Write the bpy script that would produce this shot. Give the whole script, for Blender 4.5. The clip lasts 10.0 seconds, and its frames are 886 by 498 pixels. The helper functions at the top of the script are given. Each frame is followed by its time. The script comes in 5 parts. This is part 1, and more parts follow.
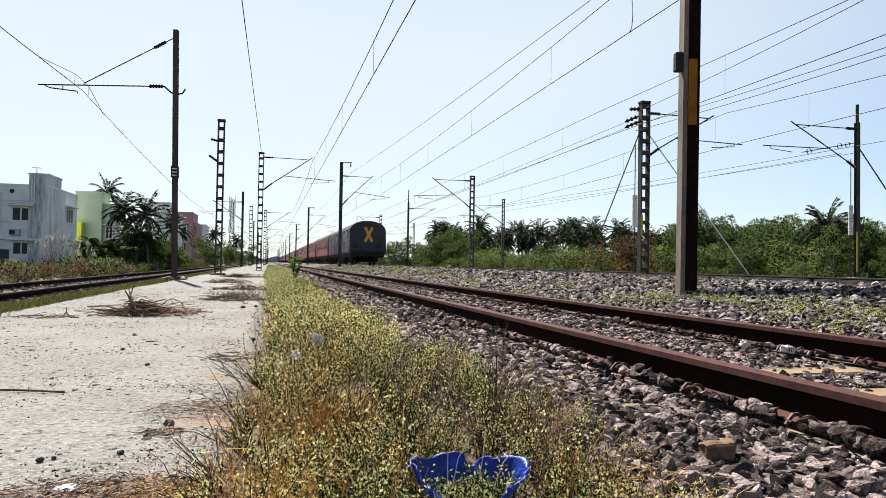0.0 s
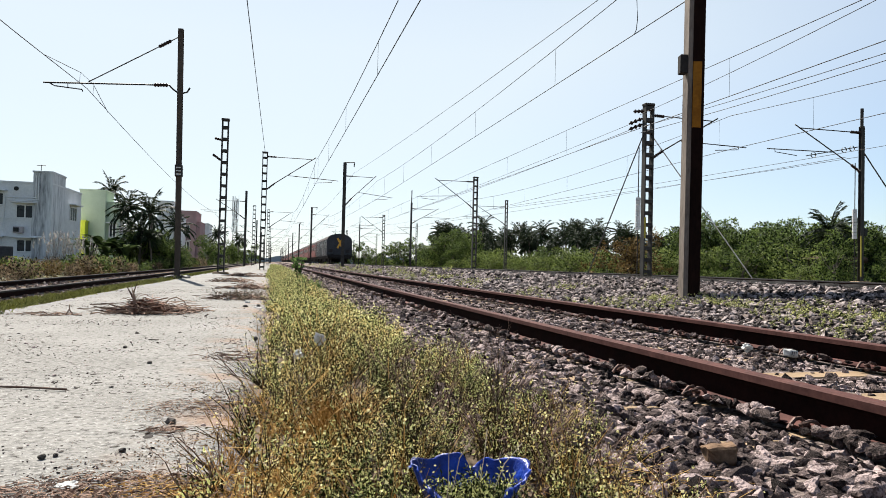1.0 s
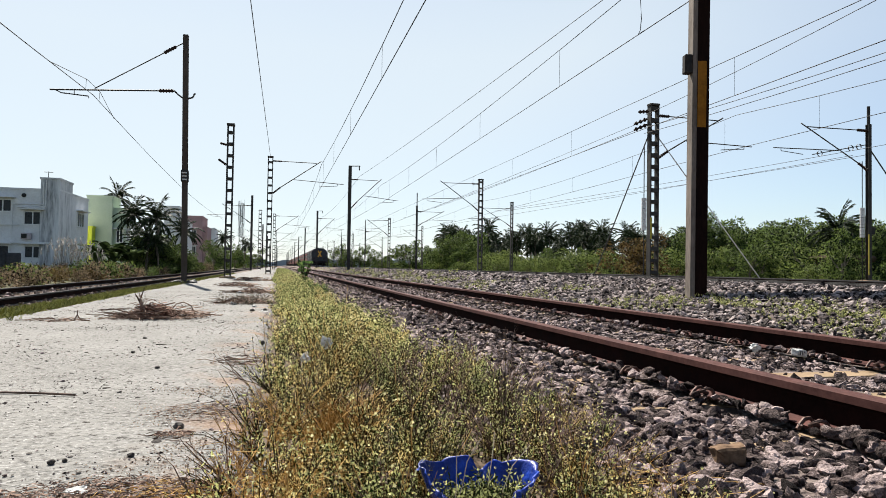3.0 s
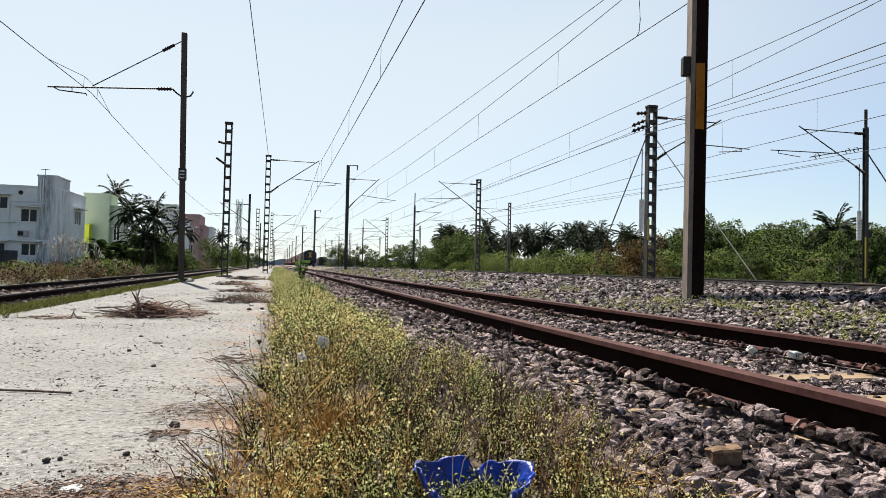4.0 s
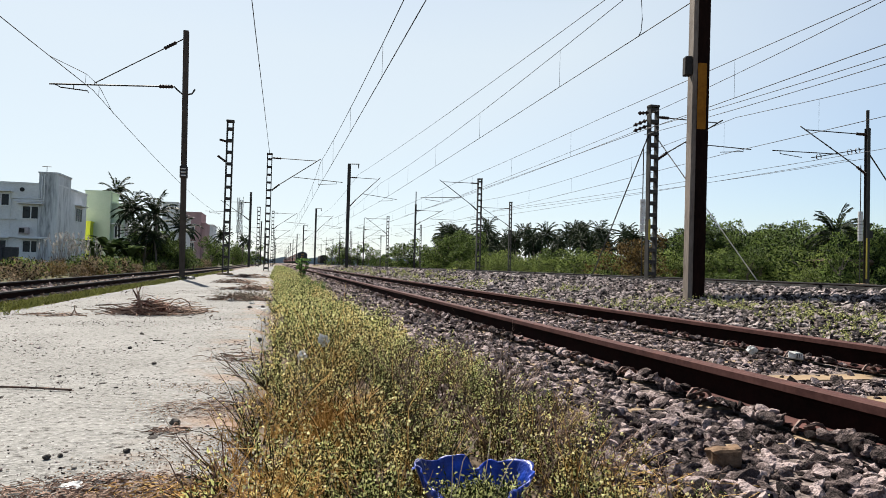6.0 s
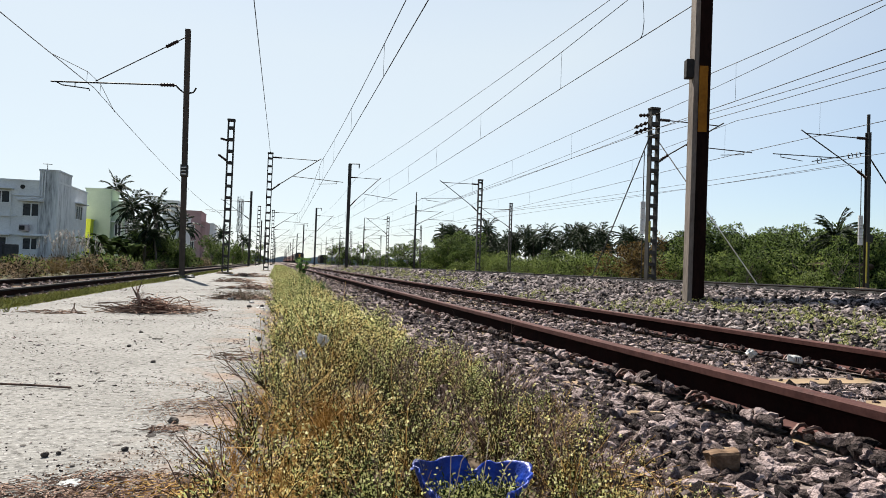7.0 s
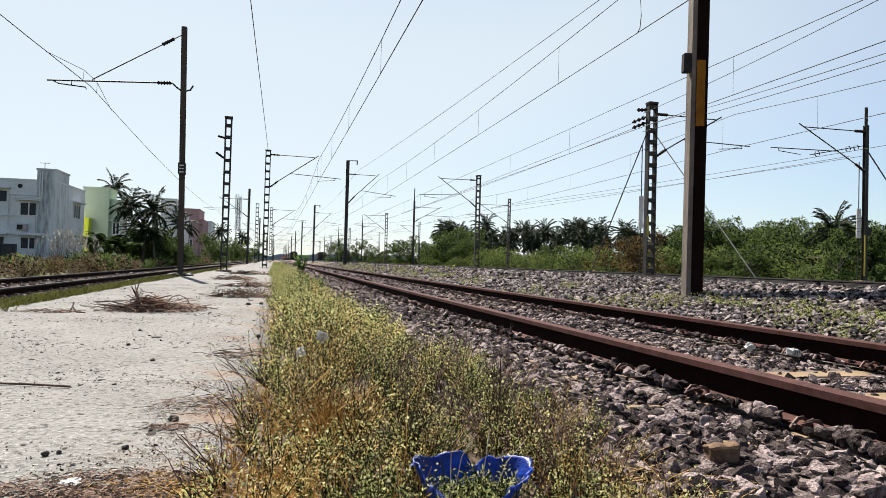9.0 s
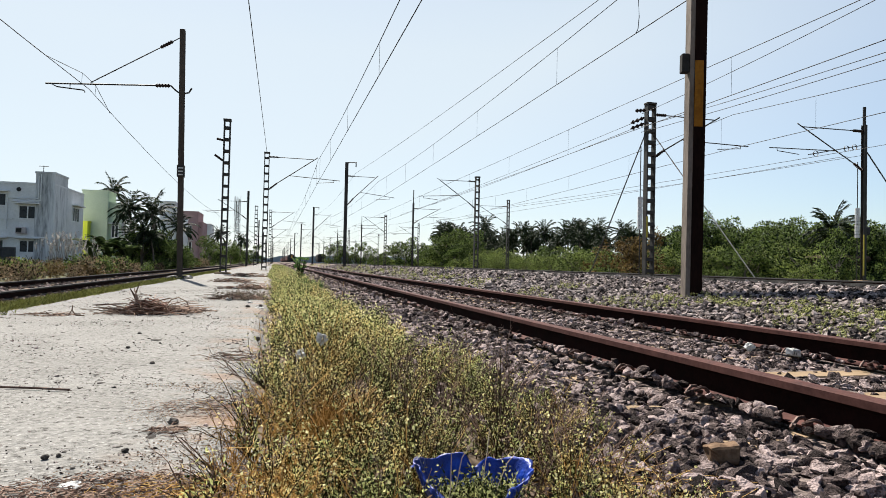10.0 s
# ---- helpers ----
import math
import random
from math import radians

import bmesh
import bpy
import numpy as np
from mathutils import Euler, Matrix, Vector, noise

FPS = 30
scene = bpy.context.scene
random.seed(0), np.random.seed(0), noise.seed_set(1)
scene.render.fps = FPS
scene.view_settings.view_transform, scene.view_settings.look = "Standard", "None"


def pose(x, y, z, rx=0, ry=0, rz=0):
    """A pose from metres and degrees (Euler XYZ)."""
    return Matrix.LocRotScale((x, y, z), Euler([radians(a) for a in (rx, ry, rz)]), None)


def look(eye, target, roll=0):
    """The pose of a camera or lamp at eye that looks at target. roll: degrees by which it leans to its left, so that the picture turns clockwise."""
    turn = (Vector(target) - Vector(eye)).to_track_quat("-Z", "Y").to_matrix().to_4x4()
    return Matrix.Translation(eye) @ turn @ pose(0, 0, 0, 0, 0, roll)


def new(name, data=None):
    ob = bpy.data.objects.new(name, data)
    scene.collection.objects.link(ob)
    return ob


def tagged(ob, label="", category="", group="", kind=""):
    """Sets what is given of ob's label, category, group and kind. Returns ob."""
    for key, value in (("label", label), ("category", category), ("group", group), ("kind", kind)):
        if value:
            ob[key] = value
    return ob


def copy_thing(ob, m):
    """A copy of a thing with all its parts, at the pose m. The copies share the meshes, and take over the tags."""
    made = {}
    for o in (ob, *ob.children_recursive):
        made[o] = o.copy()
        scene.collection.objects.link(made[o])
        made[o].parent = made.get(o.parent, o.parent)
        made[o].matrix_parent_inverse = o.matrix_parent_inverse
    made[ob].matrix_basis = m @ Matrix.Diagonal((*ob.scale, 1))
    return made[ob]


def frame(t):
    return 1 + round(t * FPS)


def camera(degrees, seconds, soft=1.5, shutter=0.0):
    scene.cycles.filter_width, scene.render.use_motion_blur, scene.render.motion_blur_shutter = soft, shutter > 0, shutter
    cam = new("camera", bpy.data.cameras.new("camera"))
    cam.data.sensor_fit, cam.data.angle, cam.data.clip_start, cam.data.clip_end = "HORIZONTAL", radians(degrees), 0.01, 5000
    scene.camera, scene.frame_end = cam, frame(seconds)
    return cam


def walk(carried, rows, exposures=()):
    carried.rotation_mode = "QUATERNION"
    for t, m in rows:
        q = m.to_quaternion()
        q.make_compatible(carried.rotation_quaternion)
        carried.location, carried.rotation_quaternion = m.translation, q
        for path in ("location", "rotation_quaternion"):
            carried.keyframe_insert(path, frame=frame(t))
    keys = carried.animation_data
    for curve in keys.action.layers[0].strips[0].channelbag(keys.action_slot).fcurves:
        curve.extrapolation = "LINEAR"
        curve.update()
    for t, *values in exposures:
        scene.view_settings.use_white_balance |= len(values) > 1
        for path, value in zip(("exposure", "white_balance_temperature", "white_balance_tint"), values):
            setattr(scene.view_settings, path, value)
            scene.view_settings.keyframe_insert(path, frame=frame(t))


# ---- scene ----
cam = camera(66.3, 10.0, soft=0.45)
EYE = (0.0, 0.0, 0.58)
TURNS = [
    (0.0, 91.337, -0.954, -14.379), (0.5, 91.037, -0.786, -13.961), (1.0, 91.398, -1.425, -14.161),
    (1.5, 91.561, -1.112, -14.321), (2.0, 91.672, -0.898, -14.186), (2.5, 91.597, -0.752, -13.709),
    (4.0, 91.611, -1.268, -13.880), (4.5, 91.857, -1.481, -13.900), (5.0, 91.570, -1.480, -13.829),
    (5.5, 91.496, -1.371, -13.813), (7.0, 91.574, -1.999, -13.833), (7.5, 91.434, -1.861, -13.921),
    (8.0, 91.234, -2.069, -13.962), (8.5, 91.283, -1.703, -13.738), (9.0, 91.251, -1.563, -13.935),
    (9.5, 91.312, -1.374, -14.018), (10.0, 91.374, -1.300, -13.993)]
walk(cam, [(t, pose(*EYE, rx, ry, rz)) for t, rx, ry, rz in TURNS], [(0.0, 1.54), (1.6, 1.54), (3.6, 1.45), (10.0, 1.45)])

# ---- light ----
SUN_ELEV, SUN_AZ = 50.0, -13.0      # azimuth from +y towards +x
sd = Vector((math.sin(radians(SUN_AZ)) * math.cos(radians(SUN_ELEV)),
             math.cos(radians(SUN_AZ)) * math.cos(radians(SUN_ELEV)), math.sin(radians(SUN_ELEV))))
world = bpy.data.worlds.new("sky")
scene.world = world
world.use_nodes = True
wn = world.node_tree.nodes
wl = world.node_tree.links
sky = wn.new("ShaderNodeTexSky")
sky.sky_type = "NISHITA"
sky.sun_disc = False
sky.sun_elevation = radians(SUN_ELEV)
sky.sun_rotation = radians(SUN_AZ)
sky.air_density, sky.dust_density, sky.ozone_density = 1.0, 0.45, 3.8
wn["Background"].inputs[1].default_value = 0.05
haze = wn.new("ShaderNodeMixRGB")
haze.inputs[2].default_value = (6.08, 6.66, 6.84, 1)
# the haze is thick at the horizon and thins towards the zenith
coord, height, thin = wn.new("ShaderNodeTexCoord"), wn.new("ShaderNodeSeparateXYZ"), wn.new("ShaderNodeMapRange")
wl.new(coord.outputs["Generated"], height.inputs[0])
wl.new(height.outputs[2], thin.inputs[0])
thin.inputs["From Min"].default_value, thin.inputs["From Max"].default_value = 0.3, 0.85
thin.inputs["To Min"].default_value, thin.inputs["To Max"].default_value = 0.66, 0.12
# and it scatters most light around the sun
aim, glow, both = wn.new("ShaderNodeVectorMath"), wn.new("ShaderNodeMapRange"), wn.new("ShaderNodeMath")
aim.operation, both.operation = "DOT_PRODUCT", "MULTIPLY"
aim.inputs[1].default_value = sd
wl.new(coord.outputs["Generated"], aim.inputs[0])
wl.new(aim.outputs["Value"], glow.inputs[0])
glow.inputs["From Min"].default_value, glow.inputs["From Max"].default_value = 0.35, 0.72
glow.inputs["To Min"].default_value, glow.inputs["To Max"].default_value = 0.28, 1.22
wl.new(thin.outputs[0], both.inputs[0])
wl.new(glow.outputs[0], both.inputs[1])
wl.new(both.outputs[0], haze.inputs[0])
wl.new(sky.outputs[0], haze.inputs[1])
wl.new(haze.outputs[0], wn["Background"].inputs[0])
sun = new("sun", bpy.data.lights.new("sun", "SUN"))
sun.data.energy, sun.data.angle, sun.data.color = 5.0, radians(0.53), (1.0, 0.95, 0.87)
sun.matrix_world = look(tuple(sd * 200), (0, 0, 0))


# ---- materials ----
def mat(name, c1, c2, scale=3.0, rough=0.85, metal=0.0, bump=0.3, fine=40.0, island=0.0, rand=0.0, c3=None, bdist=0.01, trans=0.0, spec=0.08, stretch=None):
    """Two-scale noise material: broad patches from c1 to c2, fine grain, relief."""
    m = bpy.data.materials.new(name)
    m.use_nodes = True
    nt = m.node_tree
    n, l = nt.nodes, nt.links
    b = n["Principled BSDF"]
    tc = n.new("ShaderNodeTexCoord")
    n1, n2 = n.new("ShaderNodeTexNoise"), n.new("ShaderNodeTexNoise")
    n1.inputs["Scale"].default_value, n1.inputs["Detail"].default_value, n1.inputs["Roughness"].default_value = scale, 6, 0.65
    n2.inputs["Scale"].default_value, n2.inputs["Detail"].default_value = fine, 4
    mp = n.new("ShaderNodeMapping")
    mp.inputs["Scale"].default_value = stretch or (1, 1, 1)
    l.new(tc.outputs["Object"], mp.inputs["Vector"])
    for q in (n1, n2):
        l.new(mp.outputs[0], q.inputs["Vector"])
    add = n.new("ShaderNodeMath")
    add.operation = "MULTIPLY_ADD"
    l.new(n2.outputs[0], add.inputs[0])
    add.inputs[1].default_value = 0.5
    l.new(n1.outputs[0], add.inputs[2])
    last = add.outputs[0]
    if island or rand:
        src = n.new("ShaderNodeNewGeometry").outputs["Random Per Island"] if island else n.new("ShaderNodeObjectInfo").outputs["Random"]
        k = n.new("ShaderNodeMath")
        k.operation = "MULTIPLY_ADD"
        l.new(src, k.inputs[0])
        k.inputs[1].default_value = island or rand
        l.new(last, k.inputs[2])
        off = n.new("ShaderNodeMath")
        off.operation = "SUBTRACT"
        l.new(k.outputs[0], off.inputs[0])
        off.inputs[1].default_value = (island or rand) / 2
        last = off.outputs[0]
    r = n.new("ShaderNodeValToRGB")
    e = r.color_ramp.elements
    e[0].position, e[1].position = 0.5, 1.0
    e[0].color, e[1].color = (*c1, 1), (*c2, 1)
    if c3:
        e.new(0.78).color = (*c3, 1)
    l.new(last, r.inputs[0])
    l.new(r.outputs[0], b.inputs["Base Color"])
    rr = n.new("ShaderNodeMapRange")
    rr.inputs["To Min"].default_value, rr.inputs["To Max"].default_value = max(0.05, rough - 0.12), min(1, rough + 0.1)
    l.new(n1.outputs[0], rr.inputs[0])
    l.new(rr.outputs[0], b.inputs["Roughness"])
    b.inputs["Metallic"].default_value = metal
    b.inputs["Specular IOR Level"].default_value = spec
    if bump:
        bp = n.new("ShaderNodeBump")
        bp.inputs["Strength"].default_value, bp.inputs["Distance"].default_value = bump, bdist
        l.new(add.outputs[0], bp.inputs["Height"])
        l.new(bp.outputs[0], b.inputs["Normal"])
    if trans:
        t = n.new("ShaderNodeBsdfTranslucent")
        l.new(r.outputs[0], t.inputs[0])
        mx = n.new("ShaderNodeMixShader")
        mx.inputs[0].default_value = trans
        l.new(b.outputs[0], mx.inputs[1])
        l.new(t.outputs[0], mx.inputs[2])
        l.new(mx.outputs[0], n["Material Output"].inputs[0])
    return m


def concrete(name):
    """Worn screed: pale cement with sand grains, dark pits, broad stains and brown soil trodden in near the weeds."""
    m = bpy.data.materials.new(name)
    m.use_nodes = True
    n, l = m.node_tree.nodes, m.node_tree.links
    b = n["Principled BSDF"]
    tc = n.new("ShaderNodeTexCoord").outputs["Object"]

    def field(scale, detail=5.0, rough=0.6):
        q = n.new("ShaderNodeTexNoise")
        q.inputs["Scale"].default_value, q.inputs["Detail"].default_value, q.inputs["Roughness"].default_value = scale, detail, rough
        l.new(tc, q.inputs["Vector"])
        return q.outputs[0]

    def span(src, lo, hi, a=0.0, z=1.0):
        q = n.new("ShaderNodeMapRange")
        q.inputs["From Min"].default_value, q.inputs["From Max"].default_value = lo, hi
        q.inputs["To Min"].default_value, q.inputs["To Max"].default_value = a, z
        l.new(src, q.inputs[0])
        return q.outputs[0]

    def blend(fac, a, z):
        q = n.new("ShaderNodeMixRGB")
        for k, v in ((0, fac), (1, a), (2, z)):
            if isinstance(v, tuple):
                q.inputs[k].default_value = (*v, 1)
            else:
                l.new(v, q.inputs[k])
        return q.outputs[0]

    def times(a, z):
        q = n.new("ShaderNodeMath")
        q.operation = "MULTIPLY"
        l.new(a, q.inputs[0])
        l.new(z, q.inputs[1])
        return q.outputs[0]

    col = blend(span(field(1.1), 0.35, 0.68), (0.156, 0.150, 0.138), (0.213, 0.206, 0.191))
    col = blend(span(field(34, 3), 0.50, 0.62, 0, 0.7), col, (0.085, 0.080, 0.074))
    col = blend(span(field(62, 2), 0.57, 0.66, 0, 0.6), col, (0.33, 0.32, 0.305))
    col = blend(span(field(17, 6, 0.75), 0.585, 0.63, 0, 0.9), col, (0.038, 0.034, 0.030))
    sep = n.new("ShaderNodeSeparateXYZ")
    l.new(tc, sep.inputs[0])
    soil = times(span(sep.outputs[0], -0.50, -0.10), span(field(2.6, 6, 0.7), 0.49, 0.62, 0, 0.75))
    col = blend(soil, col, (0.215, 0.125, 0.075))
    l.new(col, b.inputs["Base Color"])
    b.inputs["Roughness"].default_value, b.inputs["Specular IOR Level"].default_value = 0.93, 0.08
    prev = None
    for scale, strength, dist in ((9, 0.5, 0.03), (34, 0.9, 0.014), (110, 0.8, 0.006)):
        bp = n.new("ShaderNodeBump")
        bp.inputs["Strength"].default_value, bp.inputs["Distance"].default_value = strength, dist
        l.new(field(scale, 4), bp.inputs["Height"])
        if prev:
            l.new(prev, bp.inputs["Normal"])
        prev = bp.outputs[0]
    l.new(prev, b.inputs["Normal"])
    return m


M_EARTH = mat("earth", (0.055, 0.04, 0.027), (0.14, 0.105, 0.075), 0.8, 0.95, bump=0.6, fine=18)
M_SCRUB = mat("scrub_soil", (0.025, 0.03, 0.012), (0.085, 0.08, 0.04), 0.35, 0.95, bump=0.6, fine=9)
M_GRAVEL = mat("gravel_bed", (0.04, 0.031, 0.028), (0.20, 0.158, 0.14), 9.0, 0.95, bump=1.0, fine=34, bdist=0.05)
M_CONC = concrete("platform_concrete")
M_STONE = mat("ballast_stone", (0.012, 0.0085, 0.0078), (0.34, 0.268, 0.252), 22.0, 0.92, bump=1.0, fine=120, bdist=0.03, island=0.6, c3=(0.108, 0.081, 0.075))
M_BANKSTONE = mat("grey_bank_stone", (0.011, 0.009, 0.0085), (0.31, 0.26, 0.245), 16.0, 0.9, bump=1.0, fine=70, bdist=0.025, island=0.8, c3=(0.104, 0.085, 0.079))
M_STONE1 = mat("ballast_stone_single", (0.012, 0.0085, 0.0078), (0.34, 0.268, 0.252), 22.0, 0.92, bump=1.0, fine=120, bdist=0.03, rand=0.6, c3=(0.108, 0.081, 0.075))
# rail rust with the shade under the head put into its near-black colour
M_WEBSHADE = mat("rusty_rail", (0.003, 0.0014, 0.0012), (0.014, 0.005, 0.004), 6.0, 0.85, 0.0, bump=0.4, fine=60, bdist=0.002, spec=0.03)
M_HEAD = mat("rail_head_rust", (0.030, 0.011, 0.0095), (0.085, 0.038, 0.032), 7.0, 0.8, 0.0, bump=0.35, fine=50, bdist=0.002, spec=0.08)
M_SLEEPER = mat("concrete_sleeper", (0.14, 0.098, 0.06), (0.25, 0.18, 0.115), 3.0, 0.9, bump=0.4, fine=50, bdist=0.003)
M_CLIP = mat("rail_clip_steel", (0.045, 0.026, 0.022), (0.13, 0.085, 0.07), 20, 0.6, 0.2, bump=0.2)
M_STEEL = mat("galvanised_mast", (0.022, 0.021, 0.02), (0.065, 0.063, 0.058), 1.6, 0.65, 0.2, bump=0.25, fine=30, bdist=0.002)
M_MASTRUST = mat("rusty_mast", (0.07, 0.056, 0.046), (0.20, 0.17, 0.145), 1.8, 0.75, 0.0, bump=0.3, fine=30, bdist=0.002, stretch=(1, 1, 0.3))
M_BROWNMAST = mat("brown_weathered_mast", (0.032, 0.026, 0.022), (0.088, 0.072, 0.060), 1.2, 0.8, 0.0, bump=0.3, fine=30, bdist=0.002, stretch=(1, 1, 0.3))
M_YELLOW = mat("faded_yellow_paint", (0.13, 0.05, 0.006), (0.27, 0.115, 0.014), 2.5, 0.8, bump=0.2, fine=30, bdist=0.002)
M_DARK = mat("dark_iron", (0.018, 0.018, 0.018), (0.05, 0.048, 0.045), 5, 0.6, 0.3, bump=0.2)
M_WIRE = mat("weathered_copper_wire", (0.012, 0.012, 0.013), (0.035, 0.033, 0.031), 3, 0.7, 0.2, bump=0)
M_PORC = mat("brown_insulator", (0.014, 0.010, 0.009), (0.04, 0.026, 0.022), 6, 0.6, bump=0)
M_WHITE = mat("white_painted_weight", (0.42, 0.42, 0.40), (0.62, 0.62, 0.60), 3, 0.7, bump=0.2)
M_GREYC = mat("coach_grey", (0.028, 0.031, 0.036), (0.052, 0.056, 0.063), 0.8, 0.55, bump=0.1, fine=10)
M_REDC = mat("coach_red", (0.15, 0.028, 0.025), (0.23, 0.055, 0.048), 0.8, 0.5, bump=0.1, fine=10)
M_ROOFC = mat("coach_roof", (0.035, 0.029, 0.029), (0.075, 0.062, 0.06), 0.8, 0.7, bump=0.1, fine=10)
M_LOWER = mat("coach_lower_panel", (0.16, 0.052, 0.047), (0.26, 0.11, 0.10), 0.8, 0.6, bump=0.1, fine=10)
M_CREAM = mat("coach_pale_band", (0.34, 0.30, 0.30), (0.46, 0.41, 0.41), 0.8, 0.6, bump=0.1, fine=10)
M_XYEL = mat("orange_cross_paint", (0.50, 0.25, 0.035), (0.62, 0.35, 0.07), 2, 0.6, bump=0)
M_UNDER = mat("underframe_black", (0.01, 0.01, 0.01), (0.035, 0.032, 0.03), 3, 0.8, bump=0.2)
M_GLASS = mat("dark_window_glass", (0.012, 0.014, 0.017), (0.03, 0.035, 0.04), 2, 0.3, bump=0, spec=0.2)
M_WALLW = mat("stained_white_plaster", (0.50, 0.505, 0.50), (0.74, 0.74, 0.73), 0.45, 0.9, bump=0.2, fine=8)
M_WALLG = mat("pale_green_plaster", (0.36, 0.43, 0.31), (0.48, 0.55, 0.41), 0.45, 0.9, bump=0.2, fine=8)
M_WALLP = mat("dusty_pink_plaster", (0.30, 0.19, 0.19), (0.42, 0.28, 0.27), 0.45, 0.9, bump=0.2, fine=8)
M_WALLY = mat("lime_yellow_plaster", (0.42, 0.48, 0.04), (0.52, 0.56, 0.07), 0.45, 0.9, bump=0.2, fine=8)
M_WALLD = mat("grimy_boundary_wall", (0.022, 0.024, 0.03), (0.07, 0.072, 0.078), 0.6, 0.9, bump=0.3, fine=8)
M_STAIN = mat("streaked_plaster", (0.15, 0.16, 0.165), (0.72, 0.72, 0.71), 0.9, 0.9, bump=0.2, fine=5, c3=(0.56, 0.565, 0.565), stretch=(1.3, 1.3, 0.2))
M_BAND = mat("maroon_window_band", (0.11, 0.018, 0.016), (0.19, 0.035, 0.03), 0.8, 0.5, bump=0.1, fine=10)
M_CRUMB = mat("soil_crumb", (0.11, 0.07, 0.045), (0.26, 0.175, 0.12), 8, 0.95, bump=0, island=0.7)
# near-black rust: the shade on the heavy mast's front is put into this colour
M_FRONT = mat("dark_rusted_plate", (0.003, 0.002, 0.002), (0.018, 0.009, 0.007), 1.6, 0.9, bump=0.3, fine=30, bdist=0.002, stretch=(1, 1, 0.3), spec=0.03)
M_PALE = mat("bleached_twig", (0.22, 0.18, 0.13), (0.40, 0.34, 0.26), 8, 0.9, bump=0)
M_BARK = mat("palm_bark", (0.09, 0.075, 0.06), (0.20, 0.17, 0.14), 2.5, 0.9, bump=0.6, fine=16)
M_LEAF = mat("tree_leaves", (0.004, 0.010, 0.0025), (0.135, 0.185, 0.046), 0.5, 0.6, bump=0, fine=6, island=1.2, trans=0.28, spec=0.1)
M_LEAFL = mat("light_scrub_leaves", (0.008, 0.018, 0.004), (0.19, 0.235, 0.06), 0.5, 0.6, bump=0, fine=6, island=1.1, trans=0.32, spec=0.1)
M_LEAFD = mat("dry_brown_leaves", (0.028, 0.019, 0.007), (0.17, 0.115, 0.042), 0.5, 0.75, bump=0, fine=6, island=0.8, trans=0.2)
M_LEAFR = mat("withered_red_brown_leaves", (0.010, 0.007, 0.004), (0.26, 0.19, 0.115), 0.5, 0.75, bump=0, fine=6, island=1.4, trans=0.2)
M_PALM = mat("palm_fronds", (0.003, 0.007, 0.0025), (0.032, 0.048, 0.018), 0.5, 0.5, bump=0, fine=6, island=0.8, trans=0.1)
M_WEEDG = mat("green_weed_leaf", (0.012, 0.022, 0.005), (0.49, 0.50, 0.20), 4, 0.7, bump=0, fine=30, island=1.5, trans=0.42)
M_WEEDY = mat("yellowing_weed_leaf", (0.036, 0.029, 0.009), (0.63, 0.50, 0.20), 4, 0.7, bump=0, fine=30, island=1.5, trans=0.42)
M_STRAW = mat("dry_straw", (0.20, 0.11, 0.03), (0.60, 0.40, 0.15), 4, 0.8, bump=0, fine=30, island=0.8, trans=0.35)
M_STEM = mat("weed_stem", (0.012, 0.009, 0.005), (0.065, 0.048, 0.026), 6, 0.8, bump=0, fine=30, island=0.5)
M_GRASS = mat("green_grass", (0.09, 0.10, 0.026), (0.30, 0.30, 0.085), 3, 0.7, bump=0, fine=30, island=0.7, trans=0.4)
M_MILK = mat("milkweed_leaf", (0.025, 0.055, 0.018), (0.13, 0.20, 0.06), 4, 0.6, bump=0, island=0.7, trans=0.4)
M_BANANA = mat("banana_leaf_skin", (0.008, 0.016, 0.005), (0.06, 0.085, 0.03), 2, 0.8, bump=0, rand=0.6, trans=0.22, spec=0.03)
M_REED = mat("bleached_reed", (0.16, 0.15, 0.14), (0.36, 0.34, 0.32), 4, 0.8, bump=0, island=0.6, trans=0.3)
M_HUT = mat("dark_thatch", (0.022, 0.015, 0.01), (0.075, 0.052, 0.034), 3, 0.9, bump=0.5, fine=20)
M_LIME = mat("worn_yellow_band", (0.20, 0.17, 0.03), (0.36, 0.31, 0.06), 2.5, 0.8, bump=0.2, fine=30, bdist=0.002)
M_TWIG = mat("dead_brown_twig", (0.075, 0.046, 0.034), (0.30, 0.205, 0.155), 8, 0.9, bump=0, island=0.9)
M_BAG = mat("blue_plastic_sheet", (0.0005, 0.003, 0.055), (0.0015, 0.042, 0.36), 7, 0.38, bump=0.9, fine=30, bdist=0.02, trans=0.06, spec=0.35)
M_LITTER = mat("white_plastic_litter", (0.30, 0.30, 0.285), (0.62, 0.62, 0.60), 14, 0.5, bump=0.4, trans=0.25)
M_BRUSHR = mat("red_brown_brush", (0.05, 0.022, 0.016), (0.24, 0.125, 0.09), 8, 0.9, bump=0, island=0.9)
M_PEB = mat("dark_pebble", (0.03, 0.026, 0.024), (0.09, 0.08, 0.07), 20, 0.9, bump=0.4)
M_BRICKT = mat("broken_brick", (0.07, 0.043, 0.026), (0.17, 0.11, 0.07), 20, 0.9, bump=0.8)
M_BLOOM = mat("pale_seed_heads", (0.36, 0.33, 0.13), (0.70, 0.64, 0.34), 4, 0.7, bump=0, island=0.6, trans=0.45)
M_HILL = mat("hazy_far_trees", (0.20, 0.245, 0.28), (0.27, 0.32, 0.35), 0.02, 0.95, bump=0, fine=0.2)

rng = np.random.default_rng(7)


